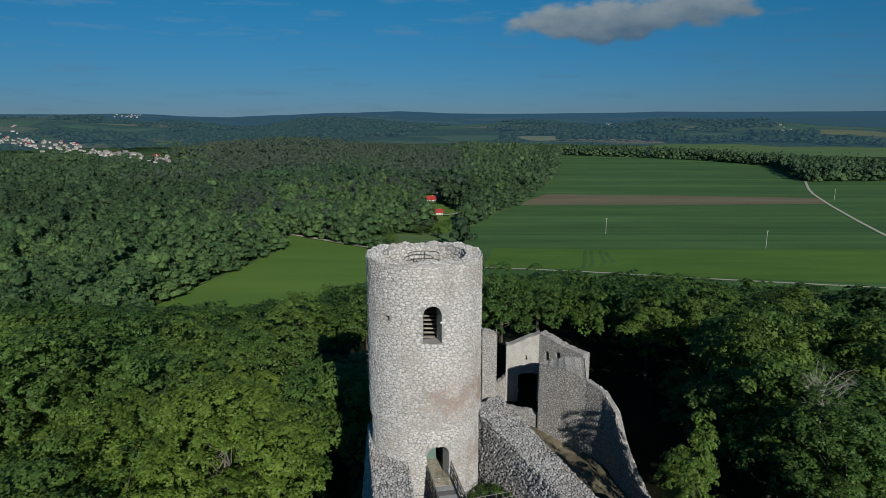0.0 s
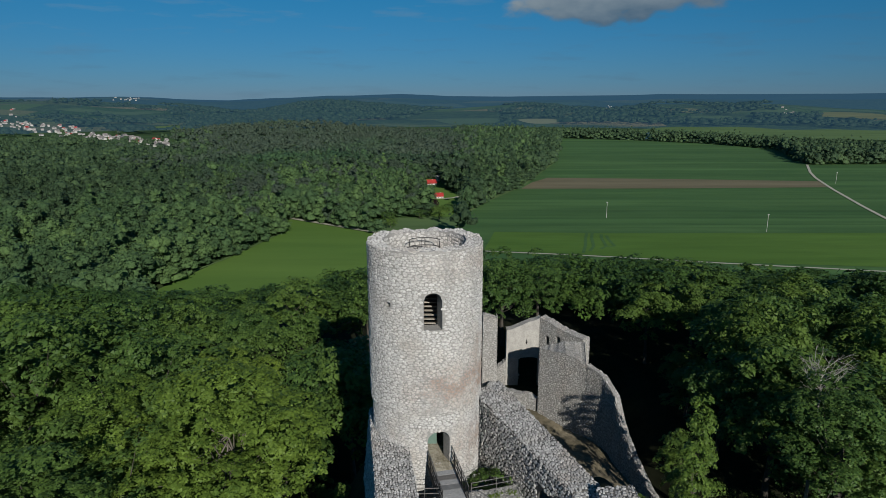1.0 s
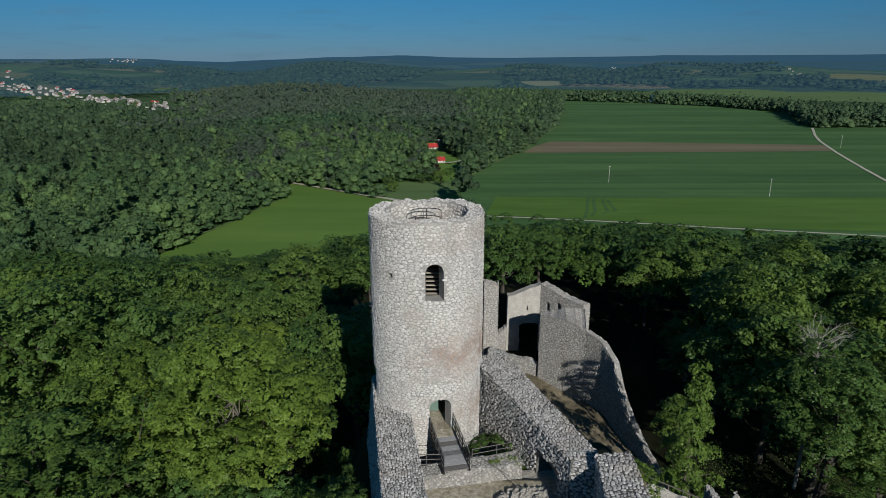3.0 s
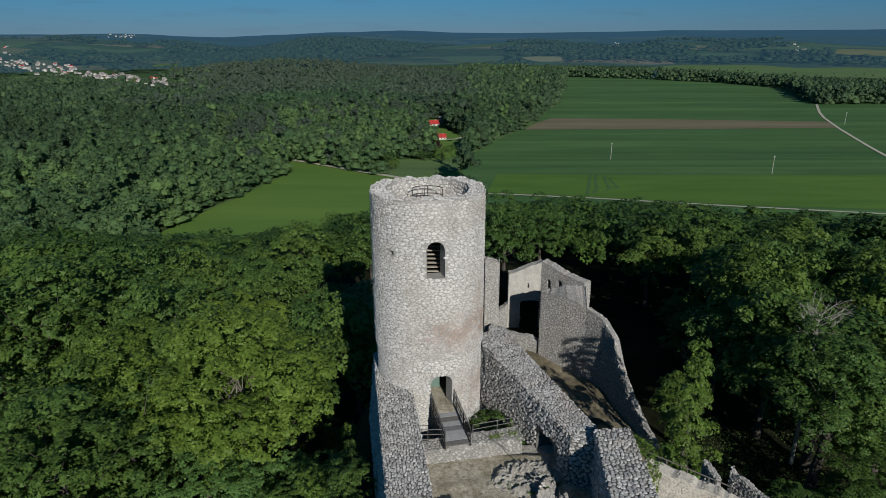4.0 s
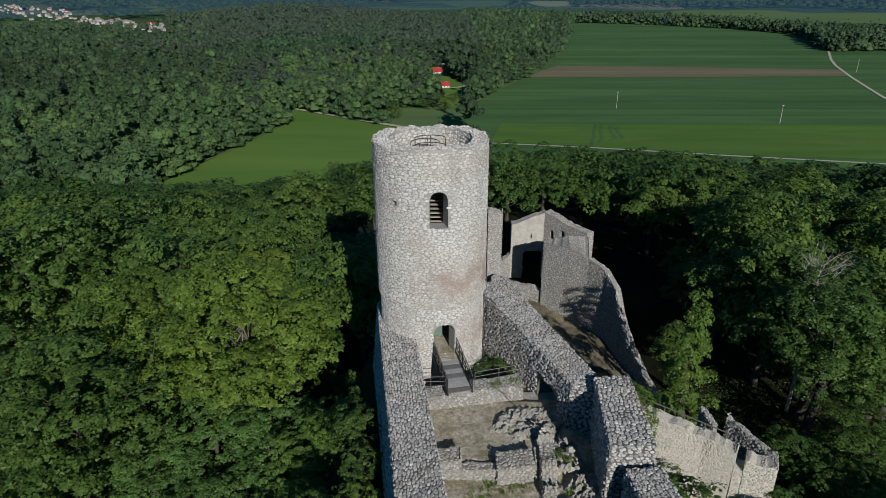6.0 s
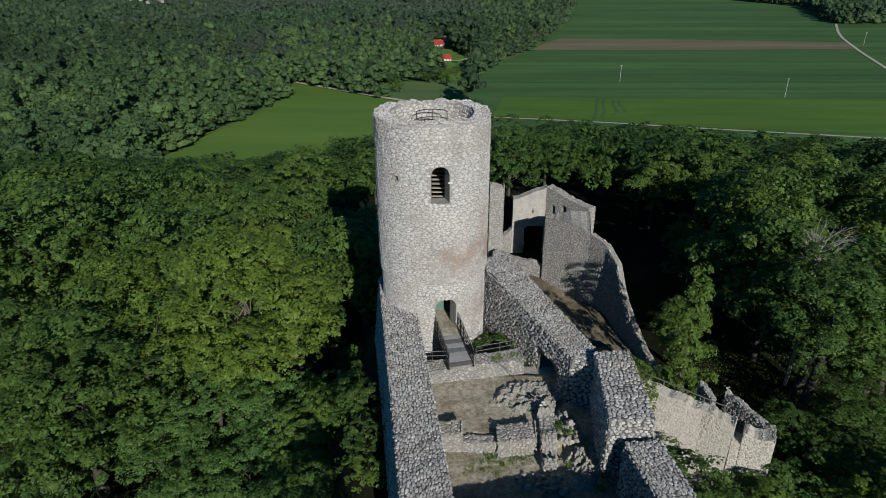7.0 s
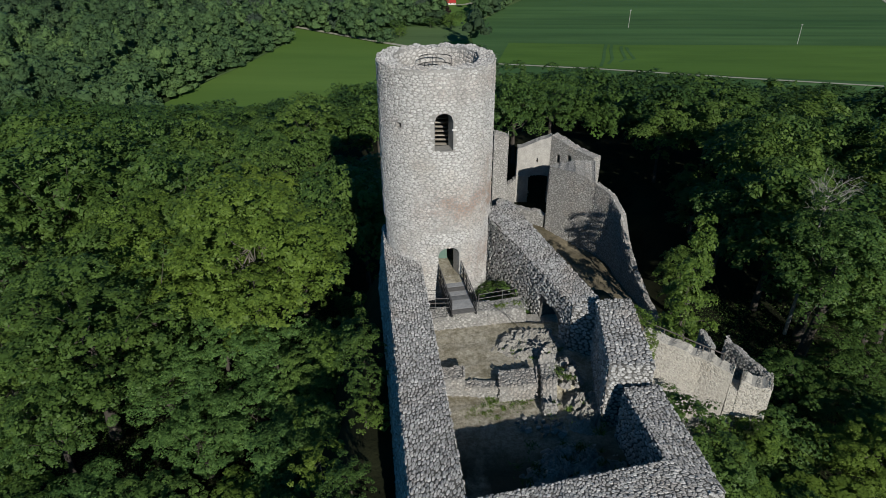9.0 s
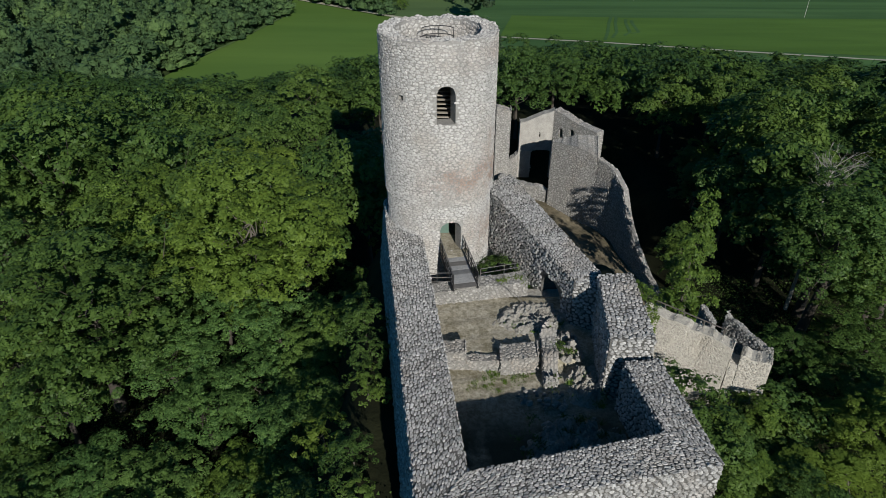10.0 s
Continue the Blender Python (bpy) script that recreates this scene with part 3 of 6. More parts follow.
def blades(rng, p, d, size, droop, single, loose):
    n = len(p)
    nrm = d + rng.normal(size=(n, 3)) * loose + [0, 0, 0.3]
    nrm /= np.linalg.norm(nrm, axis=1)[:, None]
    t = np.cross(nrm, rng.normal(size=(n, 3)))
    t /= np.linalg.norm(t, axis=1)[:, None]
    b = np.cross(nrm, t)
    s = size[:, None]
    if single:
        co = np.stack([p + t * s, p - t * s * 0.7 + b * s * 0.75, p - t * s * 0.7 - b * s * 0.75], 1)
        return co.reshape(-1, 3), np.arange(n)[:, None] * 3 + [0, 1, 2]
    co = np.stack([p + t * s, p + b * s * 0.62 - nrm * s * droop, p - t * s, p - b * s * 0.62 - nrm * s * droop], 1)
    i = np.arange(n)[:, None] * 4
    return co.reshape(-1, 3), np.concatenate([i + [0, 1, 2], i + [0, 2, 3]])


def crown_lobes(rng, rx, rz, n, narrow=False):
    """Round lobes of foliage over an uneven dome."""
    i = np.arange(n) + 0.5
    z = 1 - 1.8 * i / n
    a = i * 2.39996 + rng.uniform(0, 6.28)
    w = np.sqrt(np.clip(1 - z * z, 0, 1))
    d = np.stack([w * np.cos(a), w * np.sin(a), z], -1) + rng.normal(size=(n, 3)) * 0.16
    c = d * rng.uniform(0.46, 0.88, (n, 1)) * [rx, rx, rz]
    r = rx * rng.uniform(0.24, 0.44, n) * (24 / n) ** 0.4
    if narrow:
        h = np.linspace(-0.95, 0.92, n)
        w = rx * np.clip(0.8 - 0.75 * (h + 0.35).clip(0), 0.05, 1) * rng.uniform(0.35, 1.0, n)
        c = np.stack([np.cos(a) * w, np.sin(a) * w, h * rz], -1)
        r = rx * rng.uniform(0.16, 0.30, n)
    return c, r


def trunk_mesh(rng, h, rx, rz, cz, centres, bark):
    s = Soup()
    r0 = 0.018 * h
    bend = rng.normal(size=2) * 0.03 * h
    pts = [(0, 0, -1.5), (0, 0, 0.1 * h), (bend[0] * 0.5, bend[1] * 0.5, 0.45 * h), (bend[0], bend[1], 0.60 * h)]
    s.tube(pts, [r0 * 1.5, r0 * 1.1, r0 * 0.7, r0 * 0.15], 7)
    for c in centres[2:len(centres):2] * 0.85:
        a = Vector((bend[0] * 0.5, bend[1] * 0.5, h * rng.uniform(0.35, 0.7)))
        e = Vector((c[0], c[1], cz + c[2]))
        mid = a.lerp(e, 0.5) + Vector((0, 0, -0.04 * h))
        s.tube([a, mid, e * 1.0], [r0 * 0.2, r0 * 0.15, r0 * 0.06], 5, False)
    return s.mesh("trunk", bark, True)


CROWNS = {}


def make_tree(seed, h, rx, leaves, size, leaf, clumps=44, narrow=False, label="broadleaf tree in full green leaf", single=False):
    rng = np.random.RandomState(seed)
    rz = h * (0.44 if narrow else 0.40)
    cz = h - rz * 0.98
    c, r = crown_lobes(rng, rx, rz, clumps, narrow)
    co, tri = sprays(rng, c, r, leaves, size, single=single)
    co[:, 2] += cz
    co[:, 2] *= h / co[:, 2].max()
    t = thing("tree", label, "tree", (0, 0, -500), "trees on the castle hill")
    piece("trunk", trunk_mesh(rng, h, rx, rz, cz, c, PALEBARK if leaf is LEAF_BRIGHT else BARK), t)
    piece("crown", mesh_of("crown", co, [tri], leaf), t)
    t["h"], t["r"] = h, rx
    CROWNS[t.name] = (co, tri, h)
    return t


HI = [make_tree(11 + k, 19, 5.6, 16500, 0.135, LEAF, 30, single=True) for k in range(5)]
HI_MID = [make_tree(25 + k, 19, 5.6, 17500, 0.13, LEAF_MID, 30, single=True) for k in range(2)]
HI_BRIGHT = [make_tree(31 + k, 21, 7.4, 46000, 0.13, LEAF_BRIGHT, 64, label="large maple with bright green summer leaves", single=True) for k in range(2)]
SLIM = [make_tree(41 + k, 15, 3.3, 6600, 0.12, LEAF_BRIGHT, 22, True, "slender young tree with light green leaves", single=True) for k in range(2)]
MID = [make_tree(51 + k, 18, 5.2, 6800, 0.21, LEAF, 24, single=True) for k in range(5)]
LOW = [make_tree(71 + k, 16, 4.8, 1500 if k < 3 else 640, 0.37 if k < 3 else 0.58, LEAF, 16, single=True) for k in range(6)]
BUSH = [make_tree(91 + k, 5, 2.6, 4200, 0.095, LEAF if k else LEAF_BRIGHT, 12, label="leafy shrub at the foot of the wall", single=True) for k in range(3)]
DROOP = make_tree(131, 26, 4.4, 18000, 0.12, LEAF, 34, label="tall broadleaf tree with drooping light green foliage", single=True)
USED = set()


def plant(src, x, y, top, scale=None, turn=None, base=None):
    """Stands a copy of a tree on the ground so that its top reaches the given height."""
    g = float(land(x, y)) if base is None else base
    k = max(0.35, (top - g) / src["h"])
    w = k if scale is None else scale
    m = pose(x, y, g, 0, 0, random.uniform(0, 360) if turn is None else turn) @ Matrix.Diagonal((w, w, k, 1))
    if src.name not in USED:
        USED.add(src.name)
        src.matrix_basis = m
        return src
    made = copy_thing(src, Matrix.Identity(4))
    made.matrix_basis = m
    return made


CASTLE = [(-9, 10), (13, 12), (14, 33), (10, 47), (4, 49), (-8, 49)]
YARD = [(6, 46), (20, 40), (24, 60), (25, 78), (23, 96), (6, 100), (2, 60)]


SKYLINE_AZ = (-36, -31.5, -26, -21.7, -15.5, -11.5, -7.5, 3.9, 8.5, 15, 21.6, 29.2, 35.5)
SKYLINE_DIP = (0.245, 0.255, 0.278, 0.289, 0.283, 0.280, 0.263, 0.262, 0.247, 0.241, 0.246, 0.239, 0.229)


def highest_top(x, y):
    """How high the wood grows here: it thins out down the slope, by the walls and in the lower ward."""
    d, az = math.hypot(x, y), math.degrees(math.atan2(x, y))
    z = 100 - d * float(np.interp(az, SKYLINE_AZ, SKYLINE_DIP))
    if -12.5 < az < -3 and d < 92:
        z = min(z, 100 - d * 0.375)
    if -13 < x < 0 and y < 62:
        z = min(z, 76.5 + (x + 3.5) * 1.7)
    if 15 < az < 24 and 53 <= d < 103:
        z = min(z, 63) if az > 20.5 else -100
    if (0 if y < 46 else -4.5) < az < (15.5 if y > 92 else 19.5) and y < 104:
        z = -100
    if az > 15 and d < 42:
        z = min(z, 100 - d * 1.18, 63)
        if x < 15:
            z = -100
    if 7 < x < 16.5 and 32 < y < 50:
        z = -100
    if az > 17 and d > 42 and y < 60 and x < 38:
        z = -100
    if az > 30 and d < 60 and x > 31 and y < 36:
        z = min(100 - d * 0.72, 66)
    return z


def build_near_trees():
    rng = np.random.RandomState(5)
    random.seed(5)
    taken, far_co, far_tri, far_tone, n_far, n_bush = [], [], [], [], 0, 0

    def put(src, x, y, top, w=None, space=4.0):
        plant(src, x, y, top, w)
        taken.append((x, y, space))
    # the big maple and its neighbours
    put(HI_BRIGHT[0], -19.0, 52, 77, 1.2, 8)
    put(HI_BRIGHT[1], -31, 60, 73, 1.0, 7)
    put(HI_BRIGHT[0], -24, 67, 73, 0.9, 6)
    put(SLIM[0], 24.9, 56.3, 72.6, 1.05, 4)
    put(SLIM[1], 22.4, 51.8, 70.2, 1.0, 3)
    put(HI[0], 41, 52, 72, 1.15, 6)
    put(MID[0], 35.5, 63, 76, 1.0, 5)
    put(MID[1], 37.0, 73, 76, 1.0, 5)
    put(MID[2], 40, 71, 77, 1.0, 5)
    put(DROOP, 35.3, 52.0, 75.8, 1.05, 5)
    put(HI[2], 38.0, 46.5, 66.5, 0.9, 5)
    put(HI[4], 34.6, 40.5, 63.5, 0.7, 4)
    put(HI[1], 31.8, 46.0, 61.5, 0.6, 4)
    put(HI_BRIGHT[0], 33.0, 35.5, 64.5, 0.6, 4)
    put(HI[3], 37, 32, 68, 0.8, 5)
    put(SLIM[1], 24.6, 36.8, 63.8, 0.9, 3)
    put(SLIM[0], 22.4, 32.2, 63.0, 1.0, 3)
    put(SLIM[1], 26.0, 33.0, 62.0, 1.1, 3)
    put(SLIM[0], 29.0, 32.5, 62.0, 1.2, 3)
    put(HI[2], 25.5, 29.0, 60.0, 0.6, 4)
    put(HI_MID[1], -11.0, 40.5, 62.5, 0.6, 4)
    put(HI_MID[0], -11.4, 33.0, 63.0, 0.62, 4)
    put(HI_MID[1], -12.5, 27.5, 62.5, 0.6, 4)
    put(HI_MID[0], -24.5, 42.0, 65.5, 0.75, 5)
    put(HI_MID[1], -20.5, 37.5, 64.5, 0.7, 4)
    put(HI_BRIGHT[1], -15.2, 30.5, 62.5, 0.5, 4)
    put(HI_MID[0], -21.5, 29.5, 62.5, 0.65, 4)
    put(HI_MID[1], -27.0, 30.0, 63.0, 0.7, 4)
    put(HI_MID[1], -16.0, 40.0, 65.0, 0.7, 4)
    put(HI_MID[0], -15.6, 45.5, 67.2, 0.75, 4)
    put(HI_MID[1], -21.5, 46.5, 67.0, 0.75, 4)
    put(HI[2], -36, 33.0, 64.0, 0.8, 4)
    put(HI[4], -31, 27.5, 62.0, 0.8, 4)
    for x, y, h, k in ((-5.2, 22.5, 2.0, 2), (-7.4, 20.5, 2.6, 1), (-9.0, 23, 3.2, 2), (-8.6, 18.5, 3.2, 1), (-4.9, 19.5, 2.0, 1), (-5.5, 17, 2.2, 1), (-8.6, 39.5, 3.4, 0), (-9.4, 34.0, 3.2, 0), (-8.0, 30.0, 2.8, 2), (-7.6, 26.0, 2.6, 0), (-9.6, 44.0, 3.6, 1), (-10.8, 37.0, 3.4, 2), (-10.4, 29.0, 3.2, 1), (-9.2, 25.0, 3.2, 2)):
        put(BUSH[k], x, y, float(land(x, y)) + h, h / 4, 2.6)
    for x, y, h, k in ((-7.0, 37.2, 2.6, 1), (-5.9, 33.2, 3.0, 2), (-7.9, 45.2, 1.1, 0), (-7.2, 41.0, 1.2, 2), (-5.2, 30.0, 2.2, 1), (-8.6, 48.0, 1.1, 2), (-5.0, 27.2, 2.2, 0)):
        put(BUSH[k], x, y, float(land(x, y)) + h, h / 5, 1.5)
    # bushes on the rough grass in front of the farm clearing
    for x, y, h, k in ((-29.1, 346, 6.2, 0), (-2.5, 368, 9.0, 1), (-40, 352, 4.0, 2)):
        put(BUSH[k], x, y, float(land(x, y)) + h, h / 4, 2.6)
    # unseen trees behind and below the castle, added to shade the west slope
    for k, (x, y, top) in enumerate(((-5.5, 12.5, 69), (-8.0, 8, 71), (-3, 6, 71), (3.5, 5, 70), (10, 6, 70), (15, 9, 68))):
        put(MID[k % 5], x, y, top, 0.62, 4)
    put(HI[1], 47, 64, 74, 1.1, 6)
    put(HI[2], 17, 110, 74, 1.0, 5)
    put(HI[3], 11, 116, 73, 1.0, 5)
    for _ in range(9000):
        y = rng.uniform(17, 260)
        x = rng.uniform(-0.76, 0.76) * (y + 9)
        if inside(CASTLE, x, y) or inside(YARD, x, y) or inside(OPEN_LEFT, x, y):
            continue
        dist = math.hypot(x, y)
        gap = 6.0
        if any((x - a) ** 2 + (y - b) ** 2 < max(gap, s * 0.8) ** 2 for a, b, s in taken):
            continue
        g = float(land(x, y))
        h = rng.uniform(13, 20)
        if y < 40:
            h = rng.uniform(9, 13)
        h = min(h, highest_top(x, y) - g - rng.uniform(-1.5, 4.2))
        if h < 4.5:
            if dist < 75 and 1.5 < h and n_bush < 45 and y < 44 and not (-13 < x < 0 and y > 23):
                put(BUSH[rng.randint(3)], x, y, g + max(h, 2.2), max(h / 5, 0.6), 3.2)
                n_bush += 1
            continue
        if dist > 108:
            co, tri, h0 = CROWNS[LOW[rng.randint(3) + (3 if dist > 150 else 0)].name]
            k, w, a = h / h0, max(h / 17, 0.62) * rng.uniform(0.95, 1.25), rng.uniform(0, 6.28)
            c, s = math.cos(a) * w, math.sin(a) * w
            far_co.append(np.stack([co[:, 0] * c - co[:, 1] * s + x, co[:, 0] * s + co[:, 1] * c + y, co[:, 2] * k + g], -1))
            far_tri.append(tri + n_far)
            far_tone.append(np.full(len(tri), rng.rand()))
            n_far += len(co)
            taken.append((x, y, gap))
            continue
        kinds = HI if dist < 62 else MID
        if dist < 62 and rng.rand() < 0.10:
            kinds = HI_BRIGHT
        put(kinds[rng.randint(len(kinds))], x, y, g + h, max(h / 18, 0.5) * rng.uniform(0.95, 1.25), gap)
    tagged(new("woods", tint(mesh_of("woods", np.concatenate(far_co), [np.concatenate(far_tri)], SLOPE_LEAF), np.concatenate(far_tone))),
           "broadleaf wood covering the lower slope of the castle hill", "woods", kind="stuff")
    for src in LOW:
        for o in list(src.children_recursive) + [src]:
            bpy.data.objects.remove(o)
    print("near trees", len(taken), len(far_co))


build_near_trees()


def build_undergrowth():
    """Low leafy growth between the trunks of the slope."""
    rng = np.random.RandomState(55)
    x, y = rng.uniform(-52, 50, 120000), rng.uniform(8, 64, 120000)
    ok = (~inside(CASTLE, x, y) | (x < -6.3 + (44 - y) * 0.146)) & ~inside(YARD, x, y) & (np.abs(x) < 0.78 * (y + 8)) & ~((x > 4) & (x < 16.5) & (y > 32) & (y < 58)) & ~((x > -6.3 + (44 - y) * 0.146) & (x < 4) & (y > 15))
    ok &= ~((x > -11) & (x < 2) & (y > 20))
    x, y = x[ok][:80000], y[ok][:80000]
    n = len(x)
    p = np.stack([x, y, land(x, y) + np.abs(rng.normal(size=n)) * (0.5 + 0.6 * np.clip(waves(x, y, 61, 6), 0, 1)) + 0.1], -1)
    co, tri = blades(rng, p, np.tile([0, 0, 1.0], (n, 1)), rng.uniform(0.05, 0.12, n), 0.4, True, 0.6)
    tagged(new("undergrowth", mesh_of("undergrowth", co, [tri], LEAF)), "low leafy undergrowth on the castle slope", "undergrowth", kind="stuff")


build_undergrowth()


FAR_FIELDS = [  # azimuth from and to in degrees, distance from and to, crop
    (-1.6, 4.9, 1600, 2000, "CROP_LEFT"), (5.9, 9.8, 1620, 1900, "STRAW"), (11.5, 38, 1255, 1590, "CROP_LEFT"), (15.5, 18.5, 1800, 2060, "CROP_LIGHT"),
    (20, 25, 1980, 2200, "CROP_LIGHT"), (30.0, 37, 2150, 2380, "YELLOW"), (26, 36, 2480, 2600, "CROP_LEFT"), (13, 17, 2280, 2440, "CROP_LEFT"),
    (-30.5, -23, 2240, 2370, "CROP_LEFT"), (-25.6, -21.5, 1500, 1640, "CROP_LIGHT"), (-35, -30.5, 1250, 1380, "CROP_LEFT"),
    (-21, -17, 2320, 2450, "CROP_LIGHT"), (24, 29, 2240, 2380, "CROP_LEFT")]


def village_way(deg):
    """Distance of the village street along each bearing."""
    return 66 / np.interp(deg, (-34.5, -32.1, -28.9, -25.8, -23), (0.030, 0.036, 0.0455, 0.054, 0.061))


ICO = []
for e_, z_ in ((5, 0.45), (5, -0.45)):
    ICO += [(math.cos(1.2566 * j_ + (0 if z_ > 0 else 0.628)) * 0.89, math.sin(1.2566 * j_ + (0 if z_ > 0 else 0.628)) * 0.89, z_) for j_ in range(e_)]
ICO += [(0, 0, 1.0)]
ICO_T = [(10, j_, (j_ + 1) % 5) for j_ in range(5)] + [(j_, 5 + j_, (j_ + 1) % 5) for j_ in range(5)] + [((j_ + 1) % 5, 5 + j_, 5 + (j_ + 1) % 5) for j_ in range(5)]


def wood_crowns(rng, x, y, g, w, h, shape, lobes, leaves, size):
    """Crowns of a wood: each a cluster of rough lobes with leaf sprays; shape 0 round, 1 pointed, 2 flat-topped, 3 leafy to the ground."""
    m = len(x)
    i = np.arange(lobes) + 0.5
    a = i[None] * 2.39996 + rng.uniform(0, 6.28, (m, 1))
    up = 1 - 1.15 * i[None] / lobes + rng.normal(size=(m, lobes)) * 0.08
    out = np.sqrt(np.clip(1 - up * up, 0, 1))
    rx, rz = 0.60 * out * rng.uniform(0.75, 1.2, (m, lobes)), 0.52 + 0.33 * up
    r = rng.uniform(0.34, 0.58, (m, lobes)) * (7 / lobes) ** 0.4
    t = i[None] / lobes
    pt = shape[:, None] == 1
    rx = np.where(pt, 0.62 * (1 - t) ** 0.8, rx)
    rz = np.where(pt, 0.22 + 0.70 * t, rz)
    r = np.where(pt, (0.62 - 0.45 * t) * rng.uniform(0.8, 1.15, (m, lobes)), r)
    rz = np.where(shape[:, None] == 2, 0.74 + 0.14 * up, rz)
    rz = np.where(shape[:, None] == 3, 0.12 + 0.72 * (1 - t), rz)
    rx = np.where(shape[:, None] == 3, 0.45 + 0.2 * t, rx)
    c = np.stack([x[:, None] + np.cos(a) * rx * w[:, None], y[:, None] + np.sin(a) * rx * w[:, None], g[:, None] + rz * h[:, None]], -1)
    rad = np.stack([r * w[:, None]] * 2 + [r * np.where(pt, w[:, None] * 1.3, np.minimum(w[:, None] * 0.95, 0.4 * h[:, None]))], -1)
    c, rad = c.reshape(-1, 1, 3), rad.reshape(-1, 1, 3)
    spin = rng.uniform(0, 6.28, (len(c), 1))
    base = np.array(ICO)[None]
    ball = np.stack([base[..., 0] * np.cos(spin) - base[..., 1] * np.sin(spin), base[..., 0] * np.sin(spin) + base[..., 1] * np.cos(spin), np.broadcast_to(base[..., 2], (len(c), len(ICO)))], -1)
    co = (c + ball * rad * rng.uniform(0.55, 1.08, (len(c), len(ICO), 1))).reshape(-1, 3)
    tri = (np.array(ICO_T)[None] + (np.arange(len(c)) * len(ICO))[:, None, None]).reshape(-1, 3)
    own = np.repeat(np.arange(m), lobes * len(ICO_T))
    if leaves:
        d = rng.normal(size=(len(c), leaves, 3))
        d[..., 2] = np.where(d[..., 2] < -0.25, -d[..., 2], d[..., 2])
        d /= np.linalg.norm(d, axis=-1)[..., None]
        p = (c + d * rad * rng.uniform(0.88, 1.2, d.shape[:2] + (1,))).reshape(-1, 3)
        lc, lt = blades(rng, p, d.reshape(-1, 3) * 0.8, size * rng.uniform(0.6, 1.5, len(p)), 0.3, True, 0.45)
        tri = np.concatenate([tri, lt + len(co)])
        co = np.concatenate([co, lc])
        own = np.concatenate([own, np.repeat(np.arange(m), lobes * leaves)])
    return co, tri, own


